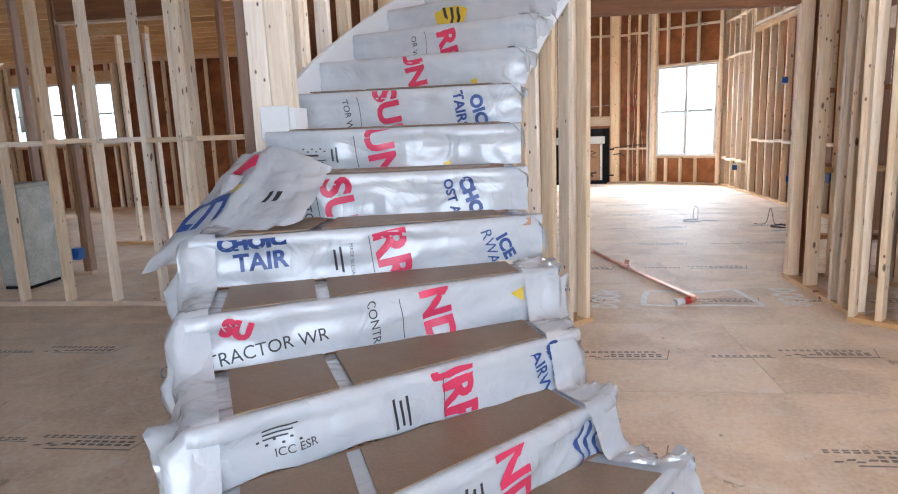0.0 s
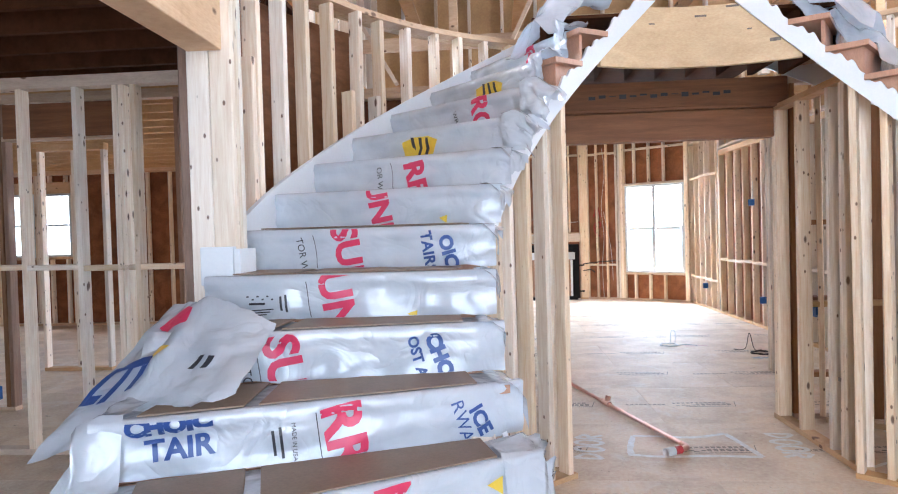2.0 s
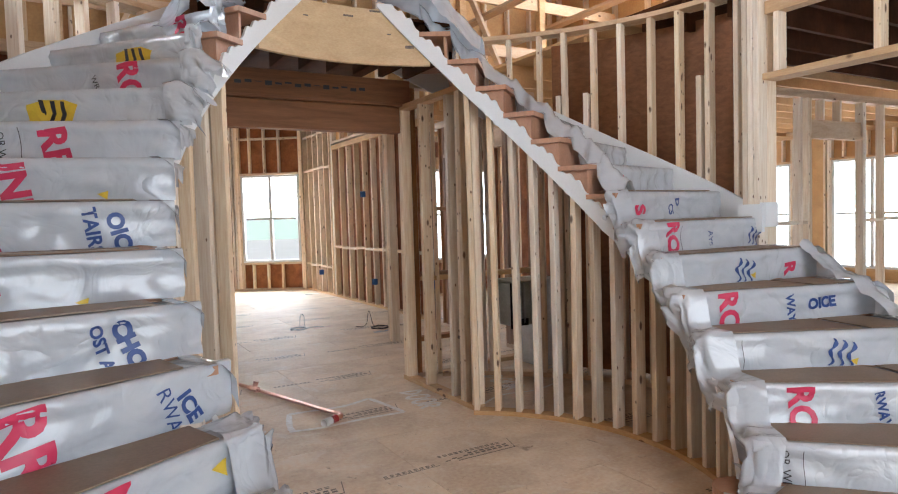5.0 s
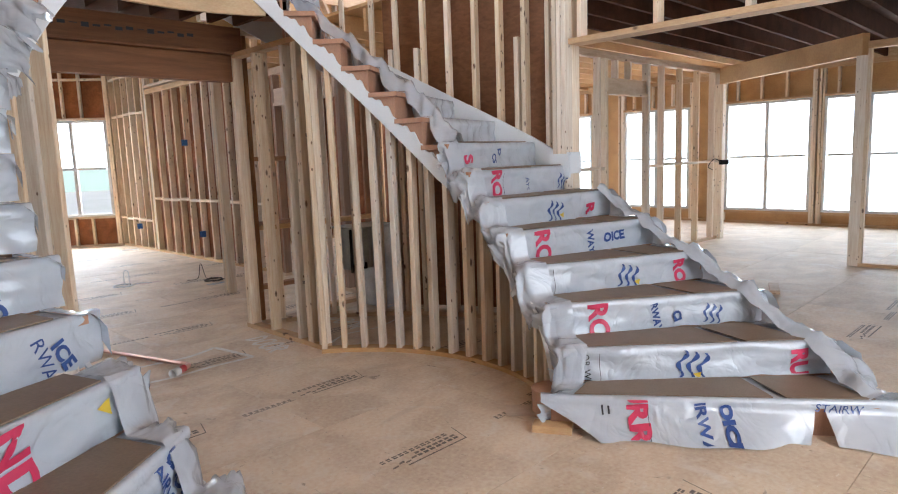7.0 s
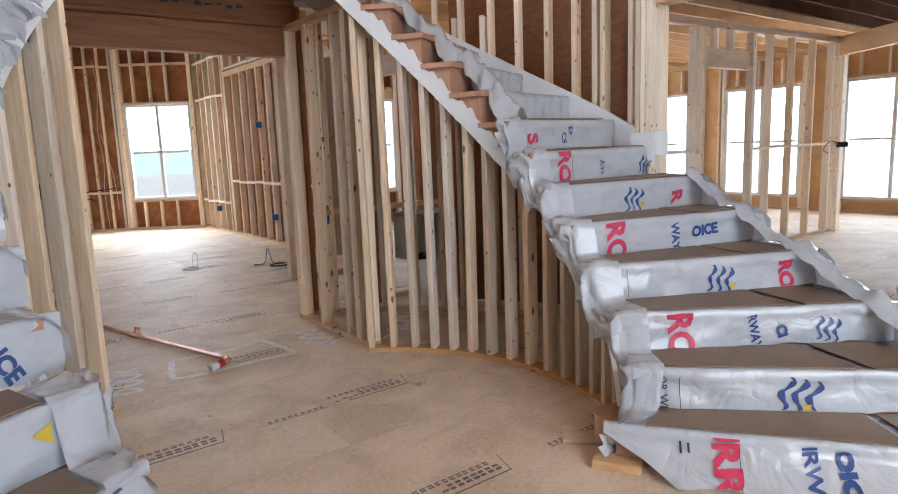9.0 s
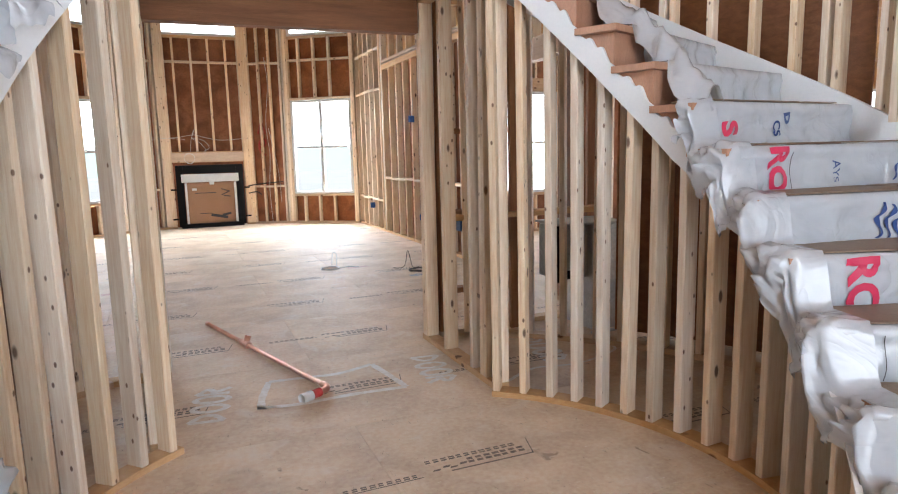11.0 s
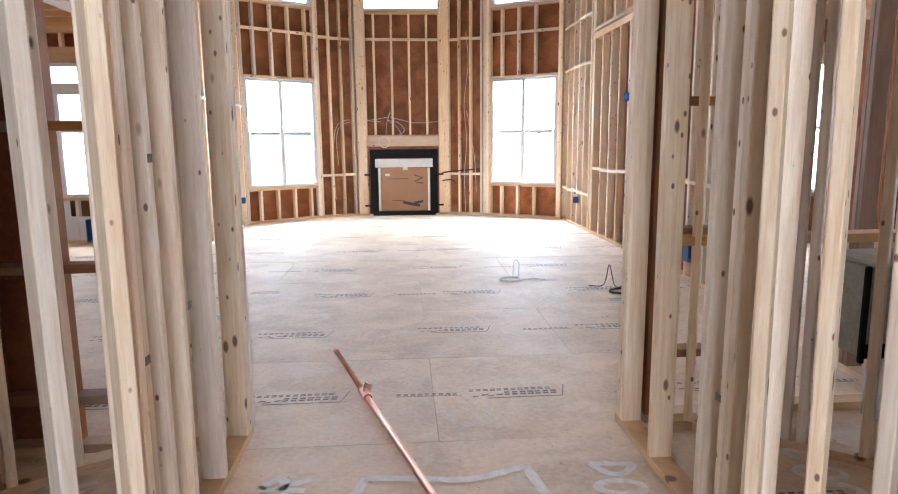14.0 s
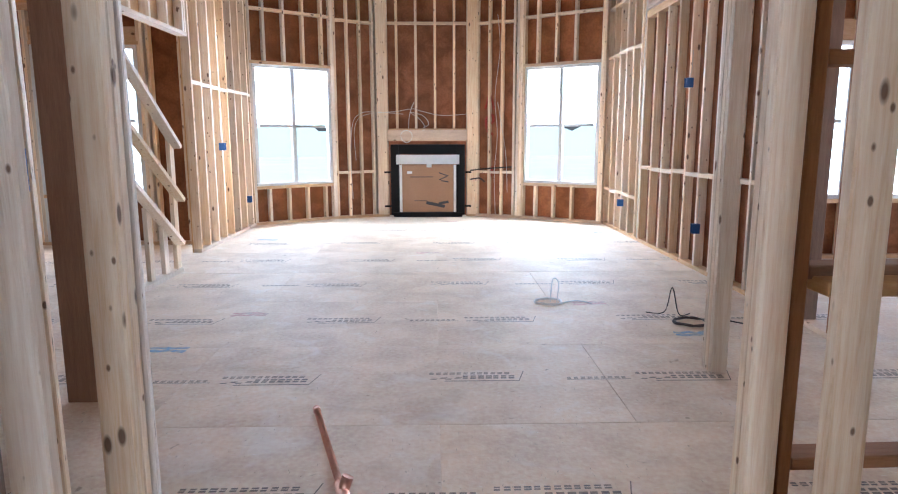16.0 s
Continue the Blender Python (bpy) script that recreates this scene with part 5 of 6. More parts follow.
cp("tube", tube(bmesh.new(), [P0, P1], 0.0145, 14))
tee = P0.lerp(P1, 0.40)
cp("tee_fitting", tube(bmesh.new(), [tee - dirp * 0.06, tee - dirp * 0.045, tee + dirp * 0.045, tee + dirp * 0.06], 0.023, 14))
cp("tee_branch", tube(bmesh.new(), [tee, tee + Vector((0.02, 0.01, 0.055))], 0.021, 14))
cp("collar", tube(bmesh.new(), [P0 - dirp * 0.002, P0 + dirp * 0.03], 0.0175, 14))
side = Vector((-0.86, -0.5, 0))
cp("elbow", tube(bmesh.new(), smooth_path([P1 - dirp * 0.05, P1, P1 + dirp * 0.03 + side * 0.02, P1 + dirp * 0.035 + side * 0.07], 5), 0.019, 14))
e0 = P1 + dirp * 0.035 + side * 0.07
cp("valve_body", tube(bmesh.new(), [e0, e0 + side * 0.06], 0.025, 14), mat("brass_red", (0.55, 0.05, 0.05), 0.4, bump=0.03), "red valve body")
cp("valve_label", tube(bmesh.new(), [e0 + side * 0.06, e0 + side * 0.13], 0.028, 14), VINYL, "white label sleeve")

# ---- fireplace ----
FX, FY = -0.12, 9.78
fp = empty("fireplace_insert", pose(FX, FY, 0), "black steel fireplace insert with a cardboard shield", "fireplace")


def fpart(name, x0, x1, y0, y1, z0, z1, material, label="", bev=0.004):
    bm = bmesh.new()
    box(bm, x0, x1, y0, y1, z0, z1, bev=bev)
    return part(name, bm, material, fp, label)


fpart("side_panel", -0.59, -0.46, -0.02, 0.25, 0.03, 1.15, DARK)
fpart("side_panel", 0.46, 0.59, -0.02, 0.25, 0.03, 1.15, DARK)
fpart("top_panel", -0.459, 0.459, -0.02, 0.25, 1.0, 1.15, DARK)
fpart("base", -0.55, 0.55, -0.05, 0.25, 0.0, 0.075, DARK)
fpart("hood", -0.5, 0.5, -0.055, 0.0, 0.84, 0.99, VINYL, "white metal hood strip")
fpart("rail", -0.45, -0.41, -0.05, 0.0, 0.08, 0.83, VINYL, "white side rail")
fpart("rail", 0.41, 0.45, -0.05, 0.0, 0.08, 0.83, VINYL, "white side rail")
shield = fpart("shield", -0.405, 0.405, -0.025, 0.0, 0.08, 0.83, CARD, "brown cardboard shield with scrawls")
for x, z, w, h, r in ((0.25, 0.68, 0.16, 0.016, 20), (0.24, 0.62, 0.14, 0.016, -25), (0.27, 0.57, 0.12, 0.016, 10), (-0.1, 0.64, 0.36, 0.012, 0), (0.12, 0.2, 0.3, 0.05, 12), (0.25, 0.23, 0.16, 0.04, -10), (-0.12, 0.26, 0.2, 0.01, 0)):
    bm = bmesh.new()
    box(bm, -w / 2, w / 2, -0.0015, 0.0015, -h / 2, h / 2, pose(x, -0.028, z, 0, r, 0))
    part("scrawl", bm, BLACK, shield)
bm = bmesh.new()
box(bm, -0.33, -0.25, -0.029, -0.026, 0.69, 0.73)
part("sticker", bm, VINYL, shield)
fpart("lintel_tab", -0.02, 0.06, -0.03, 0.02, 0.79, 0.86, VINYL)
for z in (0.16, 0.70):
    for s in (-1, 1):
        fpart("nailing_strap", s * 0.64 - 0.05, s * 0.64 + 0.05, -0.03, -0.02, z, z + 0.03, DARK)
# backing box added so outside light doesn't glow round the insert
fpart("chase", -0.66, 0.66, 0.255, 0.6, 0.0, 1.3, SHEATH, "brown board box added behind the insert to block outside light")
# lintel and king studs round it
bm = bmesh.new()
box(bm, -0.76, 0.52, 9.78, 9.82, 1.21, 1.38, bev=0.003)
tagged(obj("fireplace_lintel", bm, PINE_H), "pine header over the fireplace", "header", kind="structure")
for x in (-0.83, 0.58):
    bm = bmesh.new()
    box(bm, x - 0.075, x + 0.075, 9.77, 9.81, 0.04, 4.4, bev=0.003)
    tagged(obj("post", bm, PINE), "pale king stud beside the fireplace", "post", kind="structure")

# cables round the fireplace and in the framing
cable([(-0.6, 9.76, 1.66), (-0.35, 9.74, 1.70), (-0.2, 9.72, 1.66), (0.1, 9.75, 1.60), (0.5, 9.75, 1.62)])
cable([(-1.3, 9.66, 0.3), (-1.32, 9.64, 0.9), (-1.28, 9.62, 1.45), (-1.15, 9.66, 1.63), (-0.9, 9.7, 1.65), (-0.5, 9.74, 1.62)])
cable([(-1.24, 9.66, 0.9), (-1.25, 9.64, 1.4), (-1.1, 9.66, 1.6), (-0.6, 9.74, 1.66)])
cable([(-0.42, 9.74, 1.4), (-0.4, 9.73, 1.6), (-0.33, 9.73, 1.8), (-0.38, 9.72, 1.65), (-0.25, 9.7, 1.55), (-0.16, 9.7, 1.42), (-0.2, 9.7, 1.36)])
cable([(-0.40, 9.73, 1.65), (-0.2, 9.7, 1.6), (-0.1, 9.69, 1.47), (-0.2, 9.7, 1.4)])
pts = [(-0.45 + 0.09 * math.cos(i * 0.7), 9.71, 1.27 + 0.09 * math.sin(i * 0.7) + 0.004 * (i % 5)) for i in range(28)]
cable(pts, label="coil of white cable hanging over the fireplace")
cable([(0.95, 9.66, 0.05), (0.93, 9.66, 0.7), (0.97, 9.66, 1.3), (0.93, 9.66, 1.9), (1.0, 9.66, 2.6), (0.96, 9.66, 3.1)])
cable([(1.13, 9.6, 0.4), (1.1, 9.6, 1.0), (1.02, 9.62, 1.5), (0.97, 9.65, 1.8)])
cable([(0.55, 9.74, 0.74), (0.8, 9.72, 0.77), (1.2, 9.62, 0.8)], 0.012, BROWNC, "black flexible gas line beside the fireplace")
cable([(0.55, 9.74, 0.6), (0.7, 9.72, 0.62), (0.78, 9.7, 0.56)], 0.012, BROWNC, "black flexible gas line beside the fireplace")
# red sprayed marks on the sheathing
RED_SPRAY = mat("red_spray", (0.42, 0.035, 0.03), 0.7, second=(0.32, 0.06, 0.035), amount=0.8, scale=18, bump=0.03)
mark = empty("sprayed_mark", pose(0.86, 9.815, 1.8, 0, 0, -23), "red spray paint letters on brown sheathing", "marking")
for sh, m in ((tube(bmesh.new(), [(-0.07, 0, -0.1), (0, 0, 0.2), (0.07, 0, -0.1)], 0.02, 6), 0), (tube(bmesh.new(), smooth_path([(-0.05, 0, -0.35), (0.06, 0, -0.3), (0.05, 0, -0.2), (-0.05, 0, -0.25), (-0.04, 0, -0.42), (0.06, 0, -0.5)]), 0.02, 6), 0), (tube(bmesh.new(), [(-0.06, 0, -1.1), (0.05, 0, -1.0), (0.0, 0, -1.25)], 0.02, 6), 0)):
    part("stroke", sh, RED_SPRAY, mark)


# ---- electrical boxes ----
def outlet(x, y, z, rz, label="blue plastic electrical box nailed to a stud"):
    e = empty("electrical_box", pose(x, y, z, 0, 0, rz), label, "electrical box", "blue boxes")
    bm = bmesh.new()
    for x0, x1, z0, z1 in ((-0.028, -0.024, -0.045, 0.045), (0.024, 0.028, -0.045, 0.045), (-0.024, 0.024, -0.045, -0.041), (-0.024, 0.024, 0.041, 0.045)):
        box(bm, x0, x1, -0.035, 0.035, z0, z1)
    box(bm, -0.024, 0.024, 0.031, 0.035, -0.041, 0.041)
    part("shell", bm, BLUE, e)
    bm = bmesh.new()
    tube(bm, [(0.01, 0.0, 0.046), (0.012, 0.02, 0.12), (0.015, 0.02, 0.3)], 0.004, 6)
    part("lead", bm, CABLE, e, "short white cable")
    return e


for b in ((-4.70, 0.37, 0.42, 0), (-0.90, 0.755, 1.18, 0), (2.44, 5.77, 1.77, -90), (2.44, 5.41, 0.40, -90), (2.44, 7.9, 0.4, -90), (1.13, 1.10, 0.80, 0), (-1.34, 1.02, 0.40, 0), (-1.36, 1.02, 0.95, 0), (-2.58, 7.4, 1.15, 90), (-2.58, 8.4, 0.42, 90), (6.72, -2.62, 0.42, -90), (-3.6, 3.15, 1.3, 0)):
    outlet(*b)
sw = empty("switch_box", pose(8.24, -0.02, 1.18, 0, 0, -30), "black low-voltage box with wires on a post", "electrical box")
bm = bmesh.new()
box(bm, -0.07, 0.07, -0.03, 0.03, -0.03, 0.04, bev=0.004)
part("shell", bm, DARK, sw)
part("lead", tube(bmesh.new(), smooth_path([(-0.06, -0.02, 0), (-0.2, -0.04, 0.06), (-0.3, -0.03, -0.05), (-0.24, -0.05, -0.1)]), 0.006, 6), BROWNC, sw)


# ---- things on the floor and in the closets ----
def coil(name, cx, cy, r, material, label, turns=3):
    pts = [(cx + r * (1 + 0.15 * math.sin(i * 1.7)) * math.cos(i * 0.6), cy + r * 0.9 * math.sin(i * 0.6), 0.008 + 0.004 * (i % 4)) for i in range(int(turns * 10.5))]
    pts += [(cx + r * 2.2, cy + 0.05, 0.006), (cx + r * 3.2, cy - 0.04, 0.006)]
    return tagged(obj(name, tube(bmesh.new(), smooth_path(pts, 3), 0.005, 6), material, True), label, "cable", "coils on the floor")


coil("cable_coil", 0.85, 4.2, 0.10, CABLE, "small coil of white cable on the subfloor")
coil("cable_coil", 1.72, 3.62, 0.11, BROWNC, "small coil of black cable on the subfloor")
cable([(1.5, 3.9, 0.006), (1.62, 3.86, 0.02), (1.66, 3.84, 0.2), (1.7, 3.8, 0.02), (1.8, 3.85, 0.006)], 0.004, BROWNC, "stub of dark wire standing on the floor")
cable([(0.86, 4.2, 0.01), (0.88, 4.22, 0.18), (0.92, 4.2, 0.16), (0.9, 4.15, 0.01)])
bm = bmesh.new()
box(bm, -0.13, 0.13, -0.05, 0.05, 0, 0.006, pose(2.24, 7.9, 0.002, 0, 0, -20), bev=0.002)
tagged(obj("floor_vent_cut", bm, VINYL), "pale piece of board lying on the floor", "board")

ZINC = mat("dull_zinc", (0.50, 0.52, 0.49), 0.5, metal=0.2, second=(0.38, 0.40, 0.38), amount=0.8)
cab = empty("metal_cabinet", pose(1.98, 0.86, 0), "galvanized steel cabinet with a dark side in the closet", "cabinet")
for nm, b, m_, lb in (("body", (-0.02, 0.24, -0.16, 0.2, 0.02, 0.78), STEEL, ""), ("side_duct", (-0.27, -0.022, -0.1, 0.16, 0.40, 0.78), ZINC, "dull dark ribbed duct"), ("lid", (-0.28, 0.25, -0.17, 0.21, 0.785, 0.80), ZINC, "dull metal lid"), ("edge_strip", (-0.285, -0.262, -0.115, -0.09, 0.38, 0.782), DARK, "black edge strip"), ("foot_flange", (-0.04, 0.26, -0.19, -0.162, 0.0, 0.018), STEEL, ""), ("seam", (-0.02, 0.24, -0.168, -0.161, 0.36, 0.372), STEEL, "")):
    bm = bmesh.new()
    box(bm, *b, bev=0.006)
    part(nm, bm, m_, cab, lb)
for i in range(3):
    bm = bmesh.new()
    box(bm, -0.23 + i * 0.08, -0.21 + i * 0.08, -0.108, -0.101, 0.42, 0.77)
    part("rib", bm, STEEL, cab)
bm = bmesh.new()
box(bm, -0.272, -0.1, -0.108, -0.1, 0.40, 0.46)
part("base_trim", bm, DARK, cab)
shelf_m = bmesh.new()
box(shelf_m, 1.0, 2.3, 1.02, 1.14, 0.835, 0.875, bev=0.003)
tagged(obj("ledger_board", shelf_m, PINE_H), "pine ledger board across the closet studs", "board", kind="structure")

unit = empty("furnace_unit", pose(-5.75, 1.1, 0), "grey metal furnace unit standing behind the studs", "furnace")
for nm, b, m_ in (("cabinet", (-0.14, 0.14, -0.2, 0.2, 0.03, 0.9), ZINC), ("plinth", (-0.13, 0.13, -0.19, 0.19, 0.0, 0.028), DARK), ("top", (-0.15, 0.15, -0.21, 0.21, 0.902, 0.94), ZINC), ("door_panel", (-0.11, 0.11, -0.212, -0.202, 0.1, 0.84), ZINC)):
    bm = bmesh.new()
    box(bm, *b, bev=0.006)
    part(nm, bm, m_, unit)

# offcuts at the foot of the right stair
for nm, L, w, h, x, y, z, rz, lb in (("lumber_offcut", 0.20, 0.09, 0.038, 0.74, -2.16, 0.0, -62, "short pine offcut under the stair foot"), ("lumber_offcut", 0.26, 0.12, 0.02, 0.86, -1.92, 0.0, -50, "thin pine board at the stair foot"), ("lumber_offcut", 0.4, 0.09, 0.038, 4.8, -1.9, 0.0, 20, "dark pine offcut lying on the floor")):
    bm = bmesh.new()
    box(bm, -L / 2, L / 2, -w / 2, w / 2, 0, h, pose(x, y, z + 0.002, 0, 0, rz), bev=0.003)
    tagged(obj(nm, bm, PINE_H), lb, "lumber", "offcuts")
start = empty("starting_block", pose(0.93, -2.02, 0), "rounded maple block at the foot of the stair", "stair block")
bm = bmesh.new()
bmesh.ops.create_cone(bm, cap_ends=True, segments=24, radius1=0.11, radius2=0.11, depth=0.145, matrix=pose(0, 0, 0.0745))
part("block", bm, MAPLE, start, smooth=False)

# basement stair rail on the left
rail = empty("stair_guard", pose(-2.45, 5.1, 0), "rough pine guard rail round the basement stair", "railing")
inv = rail.matrix_world.inverted()


def guard(name, a, b, w=0.038, d=0.089):
    a, b = Vector(a), Vector(b)
    bm = bmesh.new()
    box(bm, -w / 2, w / 2, -d / 2, d / 2, 0, (b - a).length)
    q = (b - a).to_track_quat("Z", "X").to_matrix().to_4x4()
    bm.transform(inv @ Matrix.Translation(a) @ q)
    part(name, bm, PINE, rail)


guard("post", (-2.45, 5.48, 0.0), (-2.45, 5.48, 1.30))
guard("post", (-2.45, 4.2, 0.0), (-2.45, 4.2, 2.2))
guard("top_rail", (-2.40, 5.52, 1.17), (-2.40, 4.2, 2.12))
guard("mid_rail", (-2.40, 5.52, 0.68), (-2.40, 4.2, 1.58))
guard("low_rail", (-2.40, 5.45, 0.28), (-2.40, 4.4, 1.0))
guard("sole_plate", (-2.45, 5.5, 0.02), (-2.45, 3.6, 0.02))
for y in (5.2, 4.9):
    guard("stub", (-2.45, y, 0.045), (-2.45, y, 0.3 + (5.45 - y) * 0.68))
# half-glazed white door beyond the great room
dr = empty("door_1", pose(-4.2, FARL - 0.02, 0), "white exterior door with a tall glass light", "door", kind="structure")
bm = bmesh.new()
for b in ((-0.45, -0.3, 0, 2.05), (0.3, 0.45, 0, 2.05), (-0.299, 0.299, 0, 0.35), (-0.299, 0.299, 1.9, 2.05)):
    box(bm, b[0], b[1], -0.022, 0.022, b[2] + 0.01, b[3])
part("leaf", bm, VINYL, dr)
bm = bmesh.new()
box(bm, -0.299, 0.299, -0.004, 0.004, 0.351, 1.899)
part("pane", bm, GLASS, dr).visible_shadow = False
bm = bmesh.new()
bmesh.ops.create_uvsphere(bm, u_segments=12, v_segments=8, radius=0.03, matrix=pose(0.38, -0.05, 1.0))
part("knob", bm, STEEL, dr, smooth=True)

# ---- paint on the floor ----
def spray_line(pts, r=0.013):
    bm = bmesh.new()
    P = smooth_path([(x, y, 0) for x, y in pts], 6)
    prev = None
    for i, p in enumerate(P):
        d = (P[min(i + 1, len(P) - 1)] - P[max(i - 1, 0)]).normalized()
        n = Vector((-d.y, d.x, 0)) * r * (1 + 0.35 * noise.noise(p * 30))
        row = [bm.verts.new(p + n + Vector((0, 0, 0.0042))), bm.verts.new(p - n + Vector((0, 0, 0.0042)))]
        if prev:
            bm.faces.new((prev[0], prev[1], row[1], row[0]))
        prev = row
    bmesh.ops.recalc_face_normals(bm, faces=bm.faces[:])
    for f in bm.faces:
        if f.normal.z < 0:
            f.normal_flip()
    return bm


def word_door(cx, cy, rz, name, sc=1.0):
    e = empty(name, pose(cx, cy, 0, 0, 0, rz), "word DOOR sprayed in white paint on the subfloor", "marking", "sprayed words")
    x = -0.24 * sc
    for ch in "DOOR":
        if ch == "O":
            strokes = [[(x + 0.045 * sc * (1 + math.cos(a * 0.63)), 0.082 * sc * math.sin(a * 0.63)) for a in range(11)]]
        elif ch == "D":
            strokes = [[(x, -0.082 * sc), (x, 0.082 * sc)], [(x, 0.082 * sc), (x + 0.07 * sc, 0.03 * sc), (x + 0.07 * sc, -0.03 * sc), (x, -0.082 * sc)]]
        else:
            strokes = [[(x, -0.082 * sc), (x, 0.082 * sc)], [(x, 0.082 * sc), (x + 0.07 * sc, 0.04 * sc), (x + 0.05 * sc, 0.005 * sc), (x, 0.0)], [(x + 0.02 * sc, 0.0), (x + 0.08 * sc, -0.085 * sc)]]
        for st in strokes:
            part("stroke", spray_line(st, 0.017), SPRAY, e)
        x += 0.125 * sc


word_door(-0.63, 0.5, 82, "sprayed_word", 1.05)
word_door(0.65, 0.48, -97, "sprayed_word", 1.05)
word_door(1.45, 0.52, -100, "sprayed_word", 1.05)
word_door(-1.45, 0.55, 82, "sprayed_word", 1.05)
box_mark = empty("sprayed_outline", pose(0, 0.5, 0), "white sprayed outline of a post on the subfloor", "marking")
inv = box_mark.matrix_world.inverted()
for pts in (((-0.39, 0.30), (-0.37, 0.45), (-0.30, 0.70)), ((-0.30, 0.70), (-0.1, 0.68), (0.1, 0.66), (0.33, 0.74)), ((0.33, 0.74), (0.37, 0.5), (0.40, 0.27)), ((-0.41, 0.32), (-0.2, 0.28), (0.1, 0.29), (0.40, 0.27))):
    bm = spray_line(pts, 0.020)
    bm.transform(inv)
    part("stroke", bm, SPRAY, box_mark)
stub = empty("sprayed_line", pose(1.3, 0.2, 0), "white sprayed curve on the closet floor", "marking")
bm = spray_line(((-0.35, -0.11), (-0.1, 0.02), (0.2, -0.02), (0.55, 0.1), (0.6, 0.25)), 0.012)
part("stroke", bm, SPRAY, stub)
BLUE_SPRAY = mat("blue_spray", (0.20, 0.36, 0.55), 0.6, second=(0.42, 0.40, 0.36), amount=0.9, scale=20, bump=0.03)
PINK_SPRAY = mat("pink_spray", (0.62, 0.34, 0.28), 0.6, second=(0.52, 0.42, 0.33), amount=0.9, scale=14, bump=0.03)
for x, y, m_, lb in ((-1.63, 3.12, BLUE_SPRAY, "smudge of blue chalk paint on the subfloor"), (1.64, 3.36, BLUE_SPRAY, "smudge of blue chalk paint on the subfloor"), (-2.1, 7.4, BLUE_SPRAY, "smudge of blue chalk paint on the subfloor"), (1.15, 4.15, PINK_SPRAY, "faint pink sprayed mark on the subfloor"), (-0.1, 6.4, PINK_SPRAY, "faint pink sprayed mark on the subfloor"), (0.2, 9.1, PINK_SPRAY, "faint pink sprayed mark on the subfloor"), (-1.35, 3.9, PINK_SPRAY, "faint pink sprayed mark on the subfloor")):
    e = empty("sprayed_smudge", pose(x, y, 0), lb, "marking", "smudges")
    for j in range(2):
        part("stroke", spray_line([(-0.12 + 0.05 * i, 0.04 * noise.noise(Vector((i * 1.3, j * 4 + x, y))) + 0.05 * j) for i in range(6)], 0.02), m_, e)


# printed grade marks on a few studs of the passage
for s_, y, z in ((-1, 0.02, 1.30), (-1, 0.19, 1.25), (-1, 0.062, 0.72), (-1, 0.42, 0.78), (1, 0.02, 1.6), (1, 0.19, 0.5)):
    e = empty("grade_mark", pose(s_ * 0.8225, y, z), "faint printed grade mark on a pine stud", "marking", "grade marks")
    for i in range(5):
        bm = bmesh.new()
        box(bm, -0.0008, 0.0008, -0.016 + i * 0.007, -0.0115 + i * 0.007, -0.012, 0.012)
        part("print_bar", bm, STAMP, e)

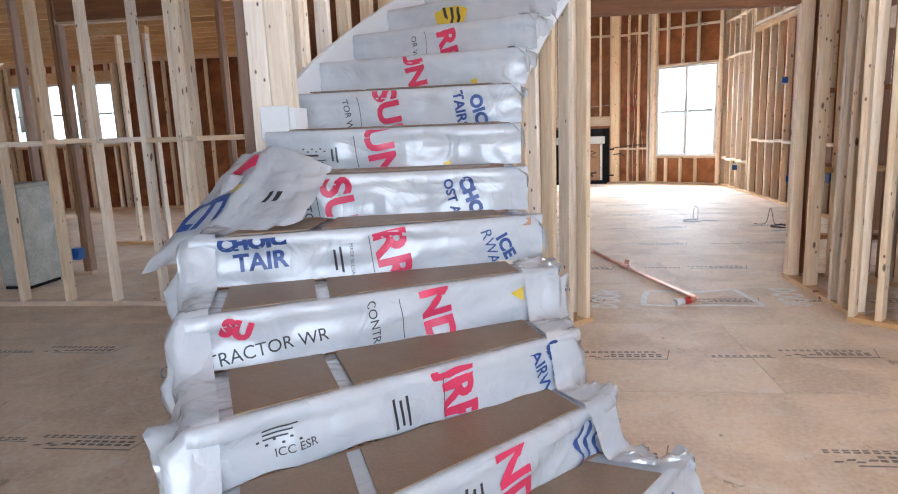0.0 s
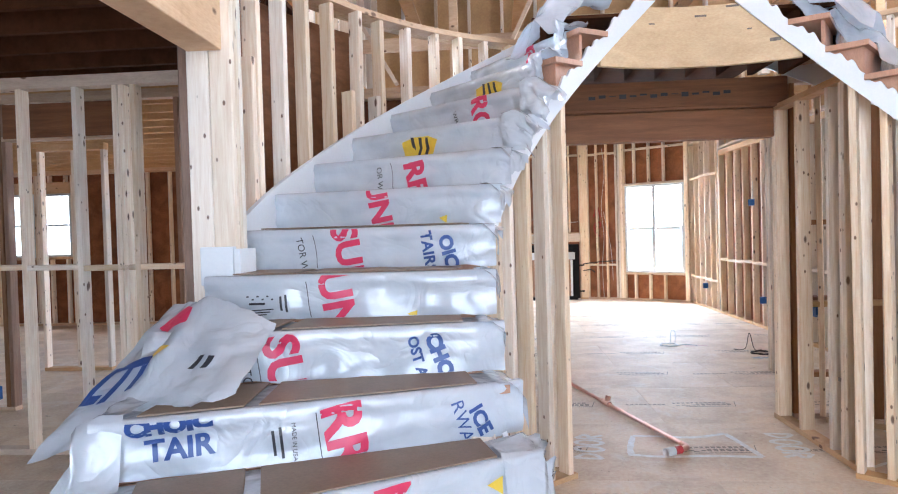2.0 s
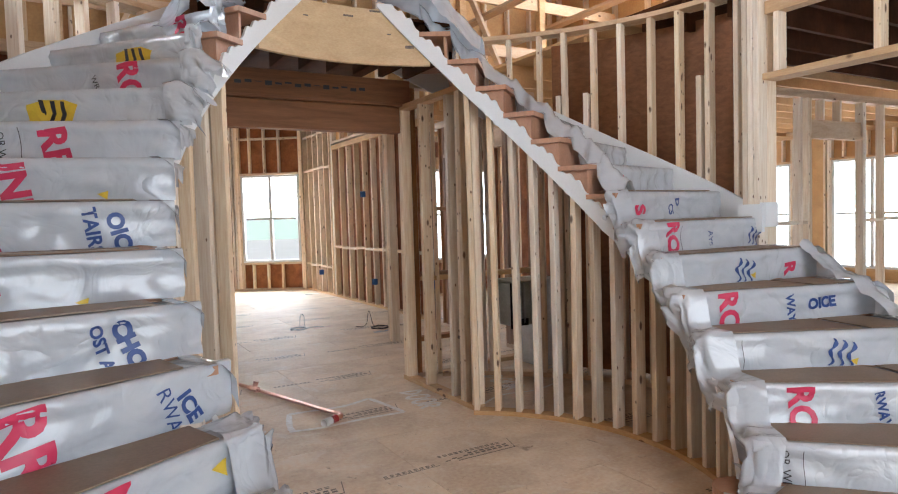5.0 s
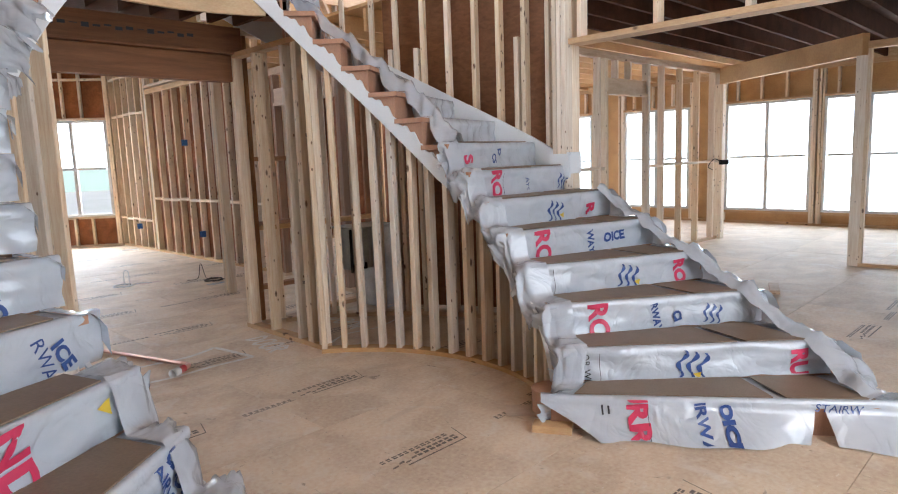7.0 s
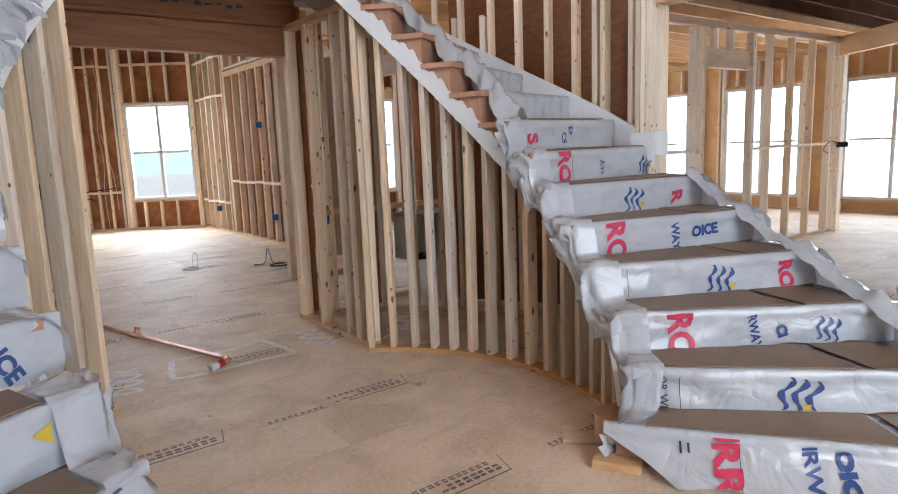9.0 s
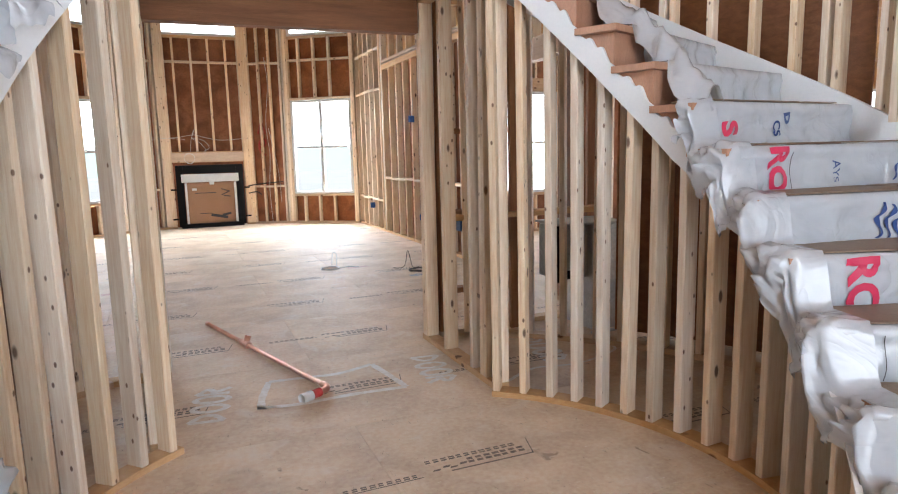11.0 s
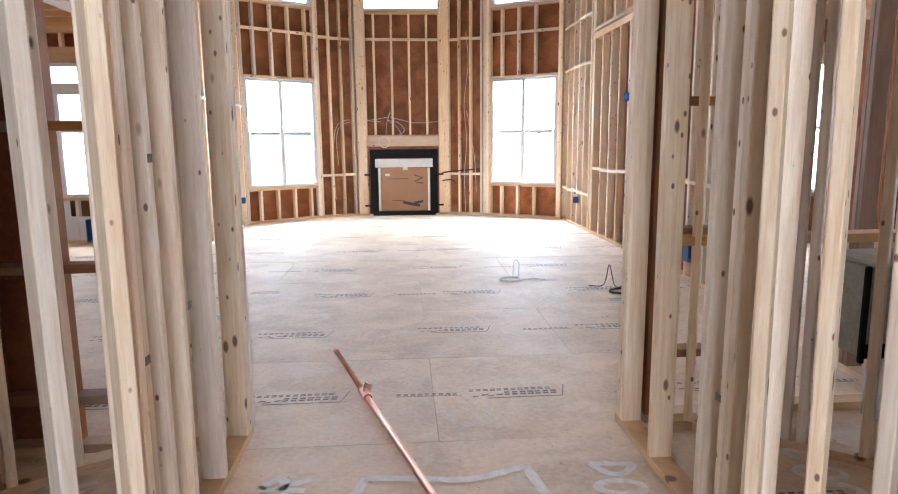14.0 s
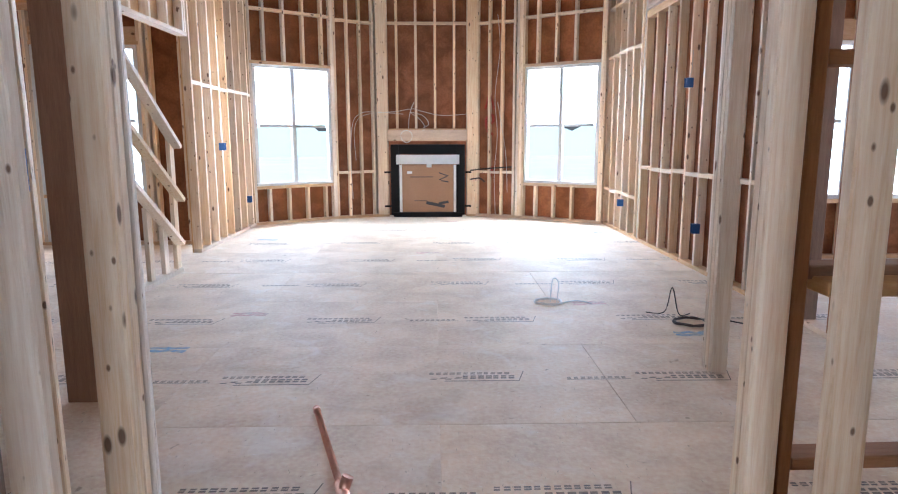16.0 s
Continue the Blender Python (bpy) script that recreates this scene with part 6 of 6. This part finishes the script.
# ---- floor panels and their stamps ----
PW, PL = 1.10, 2.19
bm = bmesh.new()
box(bm, 0.0015, PL - 0.0015, 0.0015, PW - 0.0015, -0.019, 0.0)
panel_me = bpy.data.meshes.new("floor_panel")
bm.to_mesh(panel_me)
bm.free()
panel_me.materials.append(FLOOR)
for row in range(-8, 8):
    y = 2.09 + row * PW
    x = (0.87 if row % 2 == 0 else 0.0) - PL * 6 + random.uniform(-0.004, 0.004)
    while x < 11:
        if x > -11.5:
            piece("floor_panel", panel_me, floor, pose(x, y, random.uniform(-0.0008, 0.0008)))
        x += PL
# maker's stamps: outlines and bars
bm = bmesh.new()


def quad(x0, x1, y0, y1, sk=0.35):
    bm.faces.new([bm.verts.new((x + y * sk, y, 0.0)) for x, y in ((x0, y0), (x1, y0), (x1, y1), (x0, y1))])


quad(-0.30, 0.0, -0.004, 0.002)
quad(-0.004, 0.0, 0.002, 0.085)
def glyph(x, y, w, h, seed):
    """A plain bar pair the size of a letter, standing in for the maker's name."""
    w *= 0.82 + 0.06 * (seed % 4)
    quad(x, x + w, y, y + h * 0.42, 0.12)
    quad(x, x + w, y + h * 0.6, y + h, 0.12)


for i in range(7):
    glyph(-0.23 + i * 0.031, 0.018, 0.025, 0.028, i)
for i in range(12):
    glyph(-0.37 + i * 0.028, 0.056, 0.021, 0.017, 40 + i)
for i in range(4):
    quad(-0.37 + i * 0.03, -0.345 + i * 0.03, 0.012 + 0.008 * (i % 2), 0.02 + 0.01 * (i % 2), 0.9)
bmesh.ops.scale(bm, vec=(1.3, 1.65, 1), verts=bm.verts[:])
stamp_me = bpy.data.meshes.new("stamp")
bm.to_mesh(stamp_me)
bm.free()
stamp_me.materials.append(STAMP)
bm = bmesh.new()
for i in range(9):
    glyph(-0.25 + i * 0.03, 0.0, 0.021, 0.016, 80 + i)
quad(-0.25, 0.03, -0.008, -0.004)
bmesh.ops.scale(bm, vec=(1.2, 1.6, 1), verts=bm.verts[:])
small_me = bpy.data.meshes.new("stamp_line")
bm.to_mesh(small_me)
bm.free()
small_me.materials.append(STAMP)
for row in range(-5, 6):
    y = 2.59 + row * 1.115
    for col in range(-4, 5):
        x = 0.42 + col * 1.09 + (0.22 if row % 2 else 0.0) + random.uniform(-0.02, 0.02)
        piece("stamp", stamp_me, floor, pose(x, y + random.uniform(-0.03, 0.03), 0.0025, 0, 0, random.uniform(-1, 1)))
        if (row + col) % 2:
            piece("stamp_line", small_me, floor, pose(x - 0.55, y + 0.03, 0.0025, 0, 0, random.uniform(-1, 1)))
